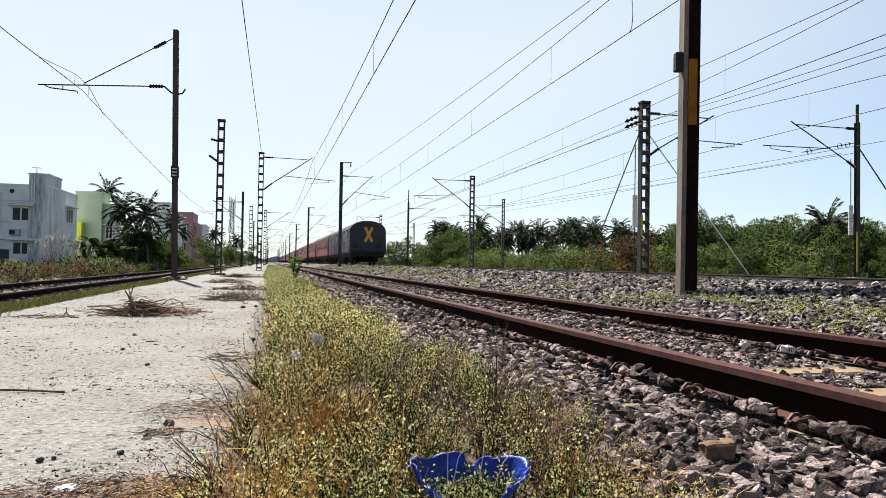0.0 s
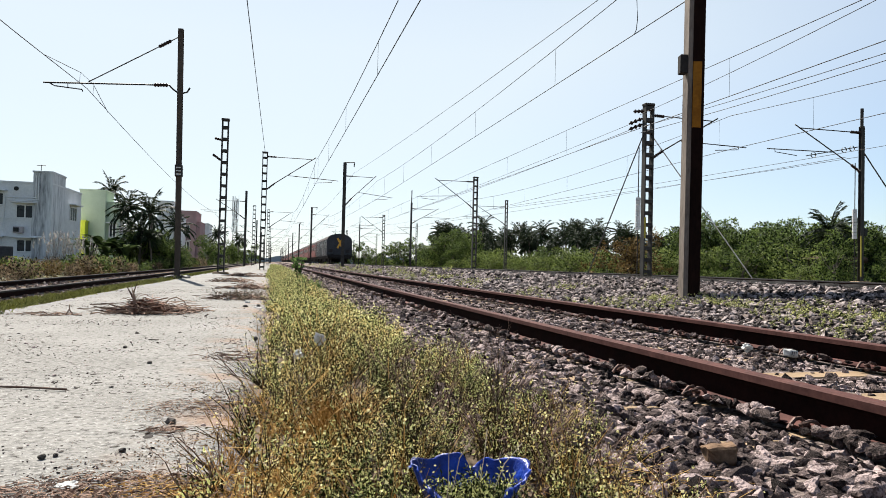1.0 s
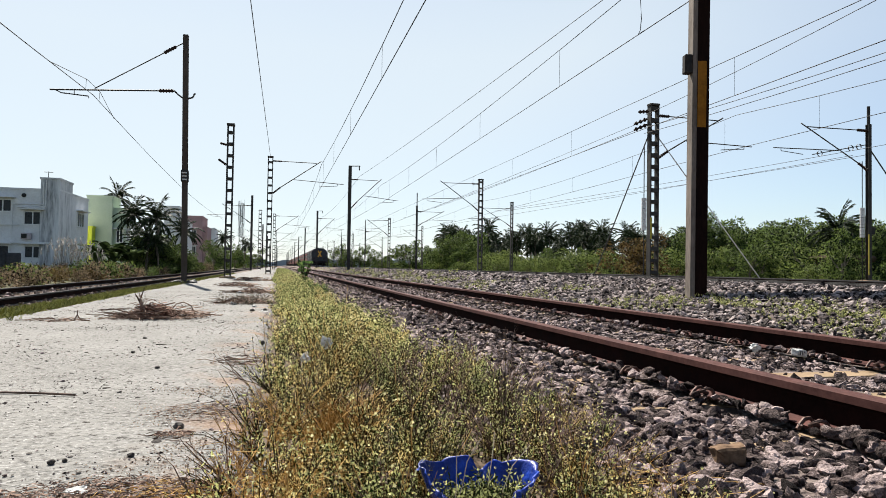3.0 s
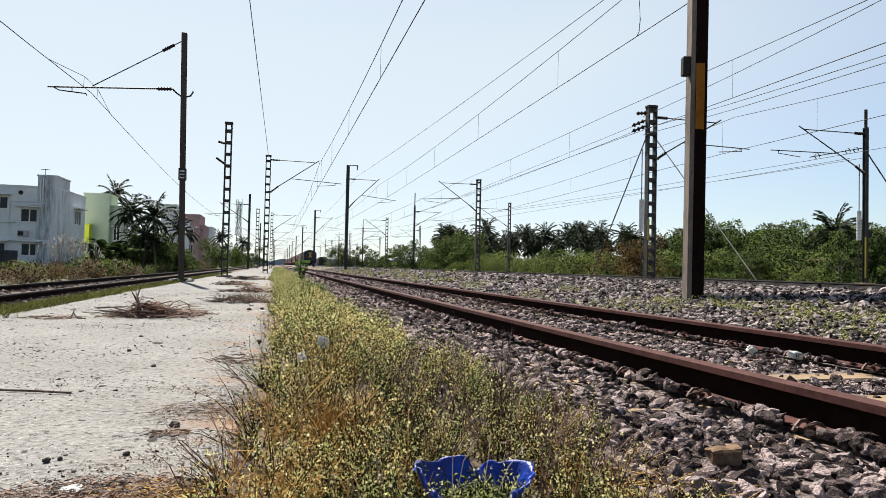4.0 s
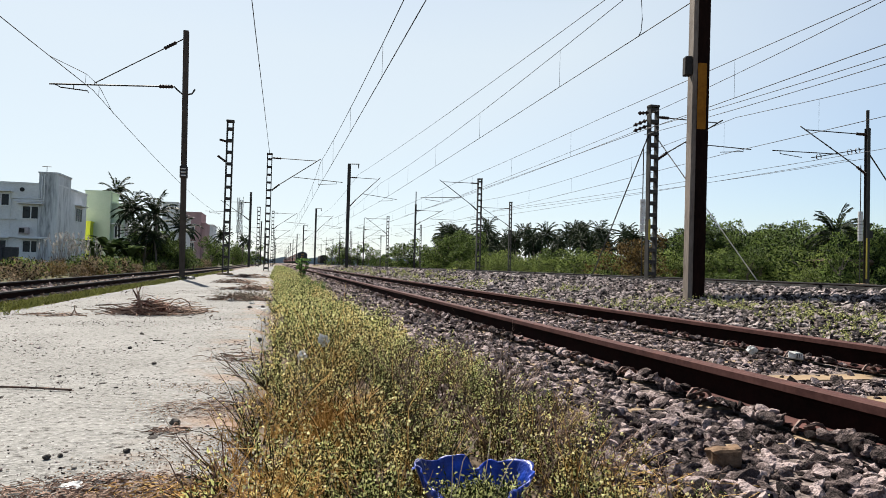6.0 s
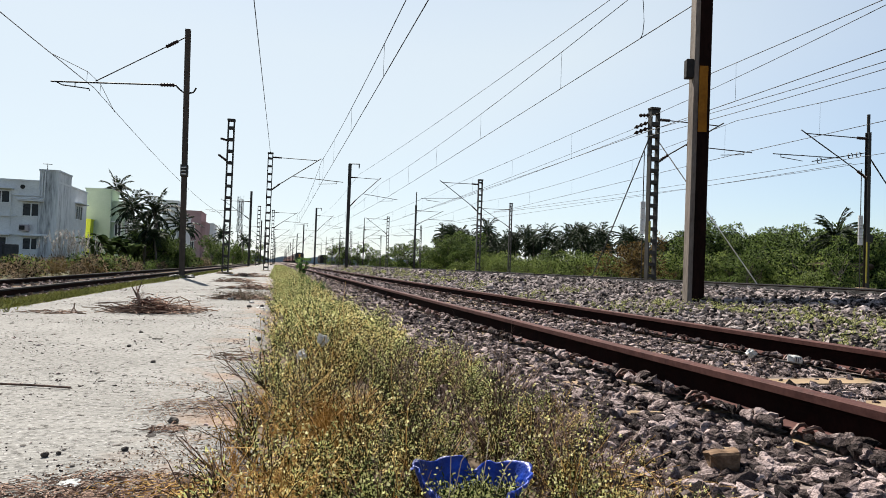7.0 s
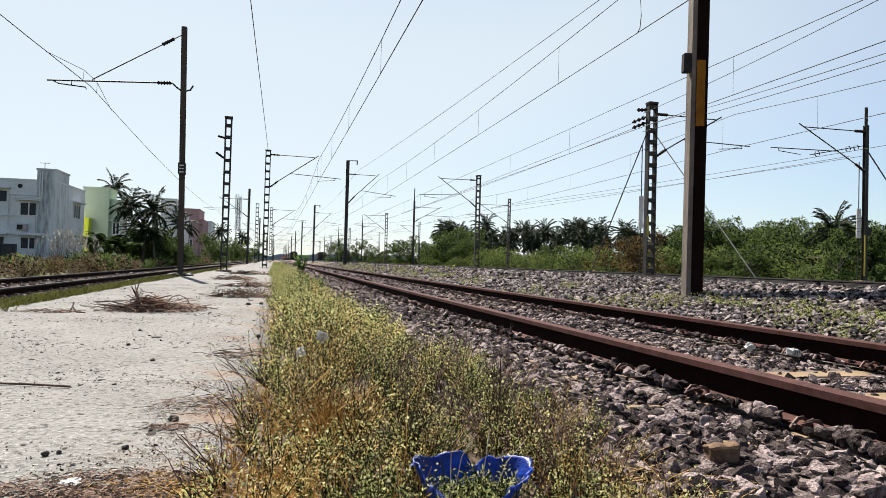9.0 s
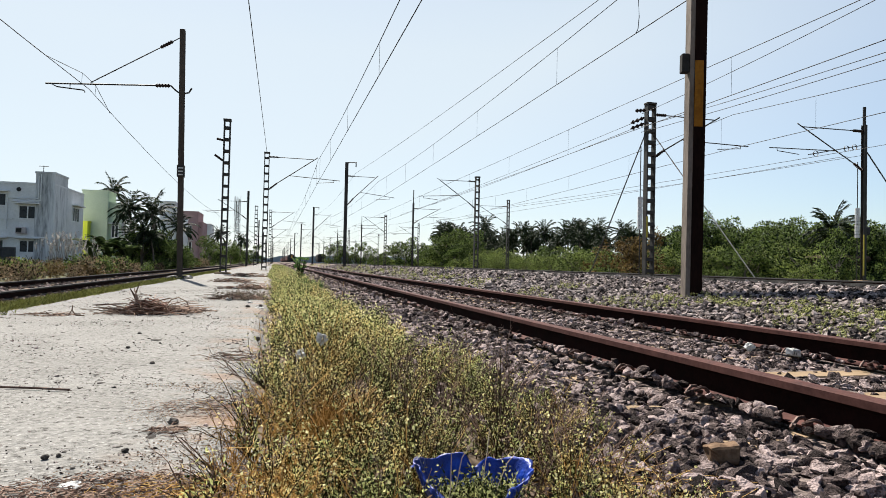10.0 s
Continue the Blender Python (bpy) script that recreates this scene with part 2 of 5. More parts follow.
# ---- mesh helpers ----
def box(bm, x0, x1, y0, y1, z0, z1, bev=0.0):
    m = Matrix.Translation(((x0 + x1) / 2, (y0 + y1) / 2, (z0 + z1) / 2)) @ Matrix.Diagonal((x1 - x0, y1 - y0, z1 - z0, 1))
    vs = bmesh.ops.create_cube(bm, size=1, matrix=m)["verts"]
    if bev:
        es = {e for v in vs for e in v.link_edges}
        bmesh.ops.bevel(bm, geom=list(es), offset=bev, segments=1, affect="EDGES")


def tube(bm, a, b, r, seg=6, r2=None):
    a, b = Vector(a), Vector(b)
    d = b - a
    m = Matrix.Translation((a + b) / 2) @ d.to_track_quat("Z", "Y").to_matrix().to_4x4()
    bmesh.ops.create_cone(bm, cap_ends=True, segments=seg, radius1=r, radius2=r if r2 is None else r2, depth=d.length, matrix=m)


def sweep(bm, pts, r, seg=6):
    """One connected tube along a line of points."""
    pts = [Vector(p) for p in pts]
    rings = []
    for i, p in enumerate(pts):
        d = (pts[min(i + 1, len(pts) - 1)] - pts[max(i - 1, 0)]).normalized()
        q = d.to_track_quat("Z", "Y")
        rings.append([bm.verts.new(p + q @ Vector((math.cos(a * 2 * math.pi / seg) * r, math.sin(a * 2 * math.pi / seg) * r, 0))) for a in range(seg)])
    for a, b in zip(rings, rings[1:]):
        for k in range(seg):
            bm.faces.new((a[k], a[(k + 1) % seg], b[(k + 1) % seg], b[k]))
    bm.faces.new(rings[0][::-1])
    bm.faces.new(rings[-1])


def section(bm, outline, z0, z1):
    """An upright column of a given outline."""
    lo = [bm.verts.new((x, y, z0)) for x, y in outline]
    hi = [bm.verts.new((x, y, z1)) for x, y in outline]
    n = len(outline)
    for k in range(n):
        bm.faces.new((lo[k], lo[(k + 1) % n], hi[(k + 1) % n], hi[k]))
    bm.faces.new(lo[::-1])
    bm.faces.new(hi)
    bmesh.ops.recalc_face_normals(bm, faces=bm.faces)


def mesh_of(name, bm, material, smooth=False):
    me = bpy.data.meshes.new(name)
    bm.to_mesh(me)
    bm.free()
    me.materials.append(material)
    if smooth:
        me.polygons.foreach_set("use_smooth", [True] * len(me.polygons))
    return me


def part(name, bm, material, parent=None, label="", smooth=False):
    ob = new(name, bm if isinstance(bm, bpy.types.Mesh) else mesh_of(name, bm, material, smooth))
    if parent:
        ob.parent = parent
    return tagged(ob, label)


def thing(name, m, label, category, group="", kind=""):
    ob = new(name)
    ob.matrix_basis = m
    ob.empty_display_size = 0.2
    return tagged(ob, label, category, group, kind)


def np_mesh(name, V, F, material, smooth=False):
    """A mesh from arrays: V (n, 3), F (m, k)."""
    me = bpy.data.meshes.new(name)
    V, F = np.asarray(V, np.float32), np.asarray(F, np.int32)
    me.vertices.add(len(V))
    me.vertices.foreach_set("co", V.ravel())
    m, k = F.shape
    me.loops.add(m * k)
    me.loops.foreach_set("vertex_index", F.ravel())
    me.polygons.add(m)
    me.polygons.foreach_set("loop_start", np.arange(0, m * k, k, dtype=np.int32))
    me.polygons.foreach_set("loop_total", np.full(m, k, np.int32))
    me.polygons.foreach_set("use_smooth", np.full(m, smooth))
    me.materials.append(material)
    me.update(calc_edges=True)
    me.validate()
    return me


def unit(a):
    return a / (np.linalg.norm(a, axis=-1, keepdims=True) + 1e-9)


def leaves_mesh(name, P, D, L, W, material, fold=0.25):
    """Folded diamond leaves at P along D, lengths L, widths W."""
    P, D = np.asarray(P, float), unit(np.asarray(D, float))
    n = len(P)
    R = unit(rng.normal(size=(n, 3)))
    S = unit(np.cross(D, R))
    N = np.cross(S, D)
    L, W = np.broadcast_to(L, n)[:, None], np.broadcast_to(W, n)[:, None]
    V = np.stack([P, P + D * L * 0.5 + S * W * 0.5 + N * W * fold, P + D * L, P + D * L * 0.5 - S * W * 0.5 + N * W * fold], 1).reshape(-1, 3)
    i = np.arange(n)[:, None] * 4
    F = np.concatenate([i + [0, 1, 2], i + [0, 2, 3]], 0)
    return np_mesh(name, V, F, material)


def sticks_mesh(name, A, B, r0, r1, material):
    """Three-sided tapered sticks from A to B."""
    A, B = np.asarray(A, float), np.asarray(B, float)
    n = len(A)
    D = unit(B - A)
    S = unit(np.cross(D, np.where(np.abs(D[:, 2:3]) < 0.9, [[0, 0, 1.0]], [[1.0, 0, 0]])))
    T = np.cross(D, S)
    r0, r1 = np.broadcast_to(r0, n)[:, None], np.broadcast_to(r1, n)[:, None]
    ring = []
    for base, r in ((A, r0), (B, r1)):
        for a in (0, 2.094, 4.189):
            ring.append(base + (S * math.cos(a) + T * math.sin(a)) * r)
    V = np.stack(ring, 1).reshape(-1, 3)
    i = np.arange(n)[:, None] * 6
    F = np.concatenate([i + [0, 1, 4, 3], i + [1, 2, 5, 4], i + [2, 0, 3, 5]], 0)
    return np_mesh(name, V, F, material)


# ---- ground: one sheet to the horizon, in the cross-section of the line ----
PROFILE = [(-3000, -0.6), (-60, -0.45), (-12, -0.42), (-8.3, -0.45), (-7.6, -0.30), (-4.1, -0.30), (-3.7, -0.22), (-3.3, -0.10), (-2.9, -0.06),
           (-2.6, -0.06), (-0.2, -0.06), (0.0, -0.03), (0.5, -0.04), (0.9, -0.06), (1.3, -0.07), (1.7, -0.05), (4.3, -0.05), (4.8, -0.02),
           (5.3, 0.14), (5.9, 0.24), (6.5, 0.40), (6.9, 0.41), (7.25, 0.21), (9.6, 0.21), (10, 0.19), (22.5, 0.19), (24, 0.15), (27, 0.0), (34, -0.1), (60, -0.3), (3000, -0.6)]


def ground_z(x):
    return np.interp(x, [p[0] for p in PROFILE], [p[1] for p in PROFILE])


def build_ground():
    xs = np.unique(np.concatenate([[p[0] for p in PROFILE], np.arange(-9, 11, 0.16), np.arange(-60, -9, 3), np.arange(11, 60, 2.5)]))
    ys = np.concatenate([[-60, -20, -5], np.arange(-2, 14, 0.18), np.geomspace(14, 120, 60), [200, 350, 700, 1500, 4000]])
    X, Y = np.meshgrid(xs, ys)
    Z = ground_z(X)
    bumps = np.array([[noise.noise(Vector((x * 2.3, y * 2.3, 0))) * 0.5 + noise.noise(Vector((x * 7, y * 7, 3))) * 0.3 for x in xs] for y in ys])
    near = (np.abs(X) < 40) & (Y < 130)
    Z = Z + np.where(near, bumps * 0.03, 0)
    Z = np.where((X > -2.75) & (X < -0.1), np.minimum(Z, -0.03), Z)
    V = np.stack([X, Y, Z], -1).reshape(-1, 3)
    nx, ny = len(xs), len(ys)
    i = (np.arange(ny - 1)[:, None] * nx + np.arange(nx - 1)[None]).reshape(-1, 1)
    F = i + np.array([[0, 1, nx + 1, nx]])
    me = np_mesh("ground", V, F, M_EARTH, True)
    for m in (M_GRAVEL, M_SCRUB):
        me.materials.append(m)
    cx = V[F].mean(1)
    wob = np.array([noise.noise(Vector((x * 0.8, y * 0.8, 9))) for x, y in cx[:, :2]]) * 0.35
    x = cx[:, 0] + wob
    idx = np.where((x > 1.0) & (x < 23.5), 1, np.where((x < -9) | (x > 26), 2, 0))
    idx = np.where((x > -7.9) & (x < -4.1), 1, idx)
    me.polygons.foreach_set("material_index", idx.astype(np.int32))
    tagged(new("ground", me), "dusty earth ground with gravel track beds and dry scrub", "ground", kind="structure")


build_ground()


def platform_edge(y):
    return -0.06 + 0.10 * noise.noise(Vector((0.0, y * 0.7, 2))) + 0.05 * noise.noise(Vector((4.0, y * 2.6, 2)))


def build_platform():
    ys = np.concatenate([np.arange(-6, 30, 0.25), np.arange(30, 190, 2.0)])
    fr = np.linspace(0, 1, 26)
    V, top = [], 0
    for y in ys:
        a, b = -2.78 + 0.16 * noise.noise(Vector((9.0, y * 0.6, 1))), platform_edge(y)
        for f in fr:
            x = a + (b - a) * f
            z = 0.008 * noise.noise(Vector((x * 1.3, y * 1.3, 5))) + 0.003 * noise.noise(Vector((x * 6, y * 6, 5)))
            V.append((x, y, z - (0.03 if f in (fr[0], fr[-1]) else 0)))
    n = len(fr)
    k = len(V)
    V += [(x, y, -0.45) for x, y, z in V]
    F = []
    for j in range(len(ys) - 1):
        for i in range(n - 1):
            F.append((j * n + i, j * n + i + 1, (j + 1) * n + i + 1, (j + 1) * n + i))
        F.append((j * n, (j + 1) * n, (j + 1) * n + k, j * n + k))
        F.append((j * n + n - 1, j * n + n - 1 + k, (j + 1) * n + n - 1 + k, (j + 1) * n + n - 1))
    tagged(new("pavement", np_mesh("pavement", V, F, M_CONC, True)), "weathered pale concrete platform strewn with grit", "platform", kind="structure")


build_platform()


# ---- tracks ----
RAIL = [(-0.068, 0), (0.068, 0), (0.068, 0.012), (0.012, 0.03), (0.009, 0.115), (0.034, 0.128), (0.034, 0.158), (0.026, 0.165),
        (-0.026, 0.165), (-0.034, 0.158), (-0.034, 0.128), (-0.009, 0.115), (-0.012, 0.03), (-0.068, 0.012)]


def rail_mesh(y0, y1, head):
    ys = [y0, -2, 5, 20, 60, 150, y1]
    n = len(RAIL)
    V = [(x, y, z) for y in ys for x, z in RAIL]
    F = [(j * n + i, j * n + (i + 1) % n, (j + 1) * n + (i + 1) % n, (j + 1) * n + i) for j in range(len(ys) - 1) for i in range(n)]
    me = np_mesh("rail", V, F, M_WEBSHADE)
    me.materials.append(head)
    # head and foot tops get the head material; the web keeps its painted-in shade
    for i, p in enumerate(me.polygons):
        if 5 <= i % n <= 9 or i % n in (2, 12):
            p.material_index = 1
    return me


def sleeper_mesh():
    bm = bmesh.new()
    box(bm, -1.37, 1.37, -0.12, 0.12, -0.19, 0.0, 0.02)
    for v in bm.verts:
        if v.co.z > -0.05:
            v.co.z -= 0.035 * max(0, 1 - abs(abs(v.co.x) - 0.9) / 0.9)
            v.co.y *= 0.9
    return mesh_of("sleeper", bm, M_SLEEPER)


def clip_mesh():
    bm = bmesh.new()
    pts = [(0.075, -0.045, 0.004), (0.055, -0.048, 0.028), (0.03, -0.05, 0.05), (0.0, -0.05, 0.052), (-0.022, -0.045, 0.032), (-0.022, -0.022, 0.022),
           (0.0, -0.008, 0.026), (0.03, 0.0, 0.034), (0.055, 0.012, 0.036), (0.06, 0.034, 0.046), (0.035, 0.05, 0.062), (0.005, 0.052, 0.056),
           (-0.018, 0.046, 0.034), (-0.026, 0.03, 0.018)]
    sweep(bm, pts, 0.0105)
    box(bm, -0.03, 0.03, -0.03, 0.03, -0.01, 0.014, 0.005)
    return mesh_of("rail_clip", bm, M_CLIP)


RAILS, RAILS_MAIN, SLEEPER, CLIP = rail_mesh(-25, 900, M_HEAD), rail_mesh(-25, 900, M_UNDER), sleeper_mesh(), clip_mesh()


def track(xc, head_z, label, sleepers, clips):
    t = thing("railway_track", pose(xc, 0, head_z - 0.165), label, "railway track", "parallel railway tracks")
    for s in (-1, 1):
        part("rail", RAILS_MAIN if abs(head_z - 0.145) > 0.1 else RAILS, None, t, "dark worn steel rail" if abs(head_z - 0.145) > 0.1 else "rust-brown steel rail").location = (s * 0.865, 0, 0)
    y = sleepers[0]
    while y < sleepers[1]:
        part("sleeper", SLEEPER, None, t).location = (0, y, -0.006)
        if clips[0] < y < clips[1]:
            for s in (-1, 1):
                for side in (-1, 1):
                    o = part("rail_clip", CLIP, None, t)
                    o.matrix_basis = pose(s * 0.865 + side * 0.062, y, 0.002, 0, 0, 0 if side > 0 else 180) @ Matrix.Scale(0.8, 4)
        y += 0.69
    return t


track(2.93, 0.145, "rusty railway track half buried in broken-stone ballast", (-0.58, 40), (0.5, 22))
track(8.46, 0.40, "raised main-line railway track on a ballast bank", (2, 30), (3, 14))
track(13.6, 0.36, "far railway track on wide ballast bed", (5, 20), (90, 90))
track(20.0, 0.36, "outer railway track beside the tree belt", (5, 20), (90, 90))
track(-5.77, -0.10, "dark siding track beyond the platform", (3, 50), (6, 24))


# ---- overhead line masts ----
def insulator(bm, a, b, r=0.07, n=6):
    a, b = Vector(a), Vector(b)
    tube(bm, a, b, 0.045, 8)
    for i in range(n):
        p = a.lerp(b, (i + 0.5) / n)
        d = (b - a).normalized() * 0.012
        tube(bm, p - d, p + d, r, 10)


def cantilever(parent, side, reach, z_top, z_reg, base=0.14):
    """Stay tube, slanted bracket tube, register tube with steady arm, insulators, reaching to side * reach."""
    s = side
    bm = bmesh.new()
    foot = z_reg - 0.55
    tube(bm, (s * (base + 0.55), 0, z_top), (s * (reach - 0.15), 0, z_top - 0.02), 0.024)
    part("stay_tube", bm, M_STEEL, parent)
    bm = bmesh.new()
    f = 0.55 / (reach - base)
    tube(bm, (s * (base + 0.5), 0, foot + (z_top + 0.12 - foot) * f), (s * (reach + 0.12), 0, z_top + 0.12), 0.03)
    part("bracket_tube", bm, M_STEEL, parent)
    bm = bmesh.new()
    k = 0.45
    tube(bm, (s * (base + (reach - base) * k), 0, foot + (z_top - foot) * k), (s * (reach + 1.6), 0, z_reg + 0.22), 0.022)
    tube(bm, (s * (reach + 1.2), 0, z_reg + 0.25), (s * (reach + 1.18), 0, z_reg + 0.08), 0.015)
    tube(bm, (s * (reach + 1.18), 0, z_reg + 0.1), (s * (reach + 0.02), 0, z_reg), 0.017)
    part("steady_arm", bm, M_STEEL, parent)
    for a, b in (((s * base, 0, z_top), (s * (base + 0.55), 0, z_top)), ((s * base, 0, foot), (s * (base + 0.5), 0, foot + (z_top + 0.12 - foot) * f))):
        bm = bmesh.new()
        insulator(bm, a, b)
        part("insulator", bm, M_PORC, parent)


def i_outline(w, d, t):
    a, b, c = w / 2, d / 2, t / 2
    return [(-a, -b), (a, -b), (a, -b + t), (c, -b + t), (c, b - t), (a, b - t), (a, b), (-a, b), (-a, b - t), (-c, b - t), (-c, -b + t), (-a, -b + t)]


def i_mast_bm(w, d, z0, z1, t=0.016):
    """I-section column: flanges face along the line."""
    bm = bmesh.new()
    section(bm, i_outline(w, d, t), z0, z1)
    return bm


def footing(parent, z, r=0.33):
    bm = bmesh.new()
    box(bm, -r, r, -r, r, z - 0.4, z + 0.08, 0.05)
    part("footing", bm, M_SLEEPER, parent, "rough concrete footing")


def lattice_mast(parent, w, d, z0, z1, leg=0.055, step=0.9):
    for s in (-1, 1):
        bm = bmesh.new()
        x = s * (w / 2 - leg / 2)
        box(bm, x - leg / 2, x + leg / 2, -d / 2, d / 2, z0, z1, 0.008)
        part("leg", bm, M_STEEL, parent)
    z = z0 + 0.5
    while z < z1 - 0.05:
        bm = bmesh.new()
        box(bm, -w / 2 + leg + 0.001, w / 2 - leg - 0.001, -d / 2 + 0.004, d / 2 - 0.004, z, z + (0.15 if w > 0.4 else 0.11))
        part("batten", bm, M_STEEL, parent)
        z += step
    bm = bmesh.new()
    box(bm, -w / 2 - 0.02, w / 2 + 0.02, -d / 2 - 0.01, d / 2 + 0.01, z1, z1 + 0.09, 0.01)
    part("cap", bm, M_STEEL, parent)


def wire_obj(name, pts, r, parent, label=""):
    bm = bmesh.new()
    sweep(bm, pts, r, 4)
    return part(name, bm, M_WIRE, parent, label)


def sag(a, b, s, n=10):
    a, b = np.array(a, float), np.array(b, float)
    t = np.linspace(0, 1, n + 1)[:, None]
    p = a + (b - a) * t
    p[:, 2] -= 4 * s * (t * (1 - t))[:, 0]
    return p


def overhead_line(x, z_contact, supports, label, stagger=0.15, up=1.35, sg=0.6, first=4.5, step=9.0, catenary=True, ups=(), sags=()):
    """Contact wire, catenary wire and droppers between supports along the line; ups and sags name single supports and spans that differ."""
    t = thing("overhead_wires", pose(0, 0, 0), label, "overhead wires", "overhead line wires")
    con, cat = [], []
    ups, sags = dict(ups), dict(sags)
    for i, (a, b) in enumerate(zip(supports, supports[1:])):
        xa, xb = x + stagger * (-1) ** i, x - stagger * (-1) ** i
        pc = sag((xa, a, z_contact), (xb, b, z_contact), 0.03 if catenary else 0.43)
        pk = sag((xa, a, z_contact + ups.get(i, up)), (xb, b, z_contact + ups.get(i + 1, up)), sags.get(i, sg))
        con.append(pc[:-1])
        cat.append(pk[:-1])
        y = a + first
        while y < b - 1 and a < 160 and catenary:
            low, high = ([np.interp(y, arr[:, 1], arr[:, c]) for c in range(3)] for arr in (pc, pk))
            wire_obj("dropper", [low, high], 0.005, t)
            y += step
    wire_obj("contact_wire", np.concatenate(con), 0.0125, t)
    if catenary:
        wire_obj("catenary_wire", np.concatenate(cat), 0.012, t)
    return t


ZC1, ZC2, ZL = 5.75, 6.05, 5.55
far = lambda a, step, n: [a + step * i for i in range(n)]
overhead_line(2.64, ZC1, [-8] + far(44.9, 50, 12), "overhead contact and catenary wires above the rusty track", 0.02, 1.5, 0.6, 1.7, 8.2)
main_line = overhead_line(8.18, ZC2, [-40] + far(8.5, 49, 13), "overhead contact and catenary wires above the main line", 0.27, 1.55, 0.6, 1.7, 8.5, ups={1: 1.25}, sags={1: 0.35})
wire_obj("jumper", [(7.97, 14.05, 6.04), (7.95, 13.92, 6.10), (7.93, 13.84, 6.35), (7.94, 13.9, 6.75), (7.97, 14.05, 7.2)], 0.009, main_line)
overhead_line(13.58, ZC2, [-20] + far(26, 26, 2) + far(98, 50, 8), "contact and catenary wires above a far track", 0.02, 1.2, 0.04, 4.1, 8.5)
overhead_line(19.9, ZC2, [-22] + far(26, 42, 2) + far(118, 50, 9), "contact and catenary wires above the outer track", 0.32, 1.5, 0.55, 0.8, 8.5, sags={0: 0.78})
siding = overhead_line(-5.75, ZL, [-30] + far(21.94, 52, 9), "single overhead wire above the siding with a short bridle", -0.3, catenary=False)
wire_obj("bridle_wire", [(-5.63, 18.6, 5.56), (-5.45, 21.2, 5.83), (-5.36, 21.94, 5.76), (-5.45, 22.7, 5.83), (-5.63, 25.4, 5.56)], 0.009, siding)
wire_obj("dropper", [(-5.46, 21.2, 5.83), (-5.47, 21.2, 5.56)], 0.005, siding)
wire_obj("dropper", [(-5.46, 22.7, 5.83), (-5.47, 22.7, 5.56)], 0.005, siding)


def mast_thing(x, y, z, label, lean=0.0):
    return thing("overhead_line_mast", pose(x, y, z, 0, lean, 0), label, "mast", "overhead line masts")


# the platform mast with its bracket over the siding
m = mast_thing(-2.77, 21.94, 0, "slim steel mast on the platform with a bracket over the siding", -1.0)
part("column", i_mast_bm(0.155, 0.155, 0.0, 7.6), M_BROWNMAST, m)
bm = bmesh.new()
box(bm, -0.105, 0.105, -0.13, 0.10, 3.08, 3.44, 0.01)
part("number_plate", bm, M_DARK, m, "dark plate with pale bars")
for i in range(3):
    bm = bmesh.new()
    box(bm, -0.07, 0.07, -0.137, -0.131, 3.13 + i * 0.1, 3.165 + i * 0.1)
    part("plate_bar", bm, M_WHITE, m)
bm = bmesh.new()
tube(bm, (-0.07, 0, 7.35), (-2.55, 0, 5.80), 0.017)
part("stay_rod", bm, M_STEEL, m)
bm = bmesh.new()
tube(bm, (-0.30, 0, 5.86), (-3.75, 0, 5.70), 0.024)
part("bracket_tube", bm, M_STEEL, m)
bm = bmesh.new()
sweep(bm, [(-3.6, 0, 5.70), (-3.45, 0, 5.62), (-2.72, 0, 5.56), (-2.70, 0, 5.50)], 0.018)
part("steady_arm", bm, M_STEEL, m)
bm = bmesh.new()
tube(bm, (-3.1, 0, 5.74), (-3.1, 0, 5.60), 0.012)
part("hanger", bm, M_STEEL, m)
bm = bmesh.new()
insulator(bm, (-0.35, 0, 5.858), (-0.75, 0, 5.838), 0.062, 5)
part("insulator", bm, M_PORC, m)
bm = bmesh.new()
insulator(bm, (-0.28, 0, 7.219), (-0.62, 0, 7.006), 0.058, 5)
part("insulator", bm, M_PORC, m)
bm = bmesh.new()
sweep(bm, [(-0.32, 0, 5.86), (-0.2, 0, 5.74), (-0.06, 0, 5.64)], 0.026)
part("clamp_arm", bm, M_STEEL, m)
bm = bmesh.new()
sweep(bm, [(0.06, 0, 5.64), (0.2, 0, 5.68), (0.28, 0, 5.82)], 0.026)
part("clamp_arm", bm, M_STEEL, m)
bm = bmesh.new()
box(bm, -0.36, 0.36, -0.34, 0.34, -0.2, 0.07, 0.05)
bmesh.ops.subdivide_edges(bm, edges=bm.edges, cuts=3, use_grid_fill=True)
for v in bm.verts:
    v.co += Vector((noise.noise(v.co * 5), noise.noise(v.co * 6 + Vector((3, 0, 0))), noise.noise(v.co * 7))) * 0.05
part("footing", bm, M_DARK, m, "dark broken footing")

# the heavy mast beside the rusty track
m = mast_thing(5.75, 8.5, 0.2, "heavy rust-brown steel mast with a faded yellow band", 0.4)
m.rotation_euler.z = radians(-13)
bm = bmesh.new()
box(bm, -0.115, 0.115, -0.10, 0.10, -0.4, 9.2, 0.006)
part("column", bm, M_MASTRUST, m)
# added thin sheet; its dark colour stands for the front face's shade
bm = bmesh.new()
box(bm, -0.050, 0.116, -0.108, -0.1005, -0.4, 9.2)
part("front_plate", bm, M_FRONT, m, "added sheet on the front face, rust darkened as shade")
bm = bmesh.new()
box(bm, -0.047, 0.076, -0.115, -0.1085, 2.42, 3.36)
part("painted_band", bm, M_YELLOW, m, "faded orange-yellow band")
bm = bmesh.new()
box(bm, -0.225, -0.118, -0.10, 0.02, 3.19, 3.46, 0.01)
part("junction_box", bm, M_UNDER, m)
cantilever(m, 1, 2.5, 7.4, 5.85)


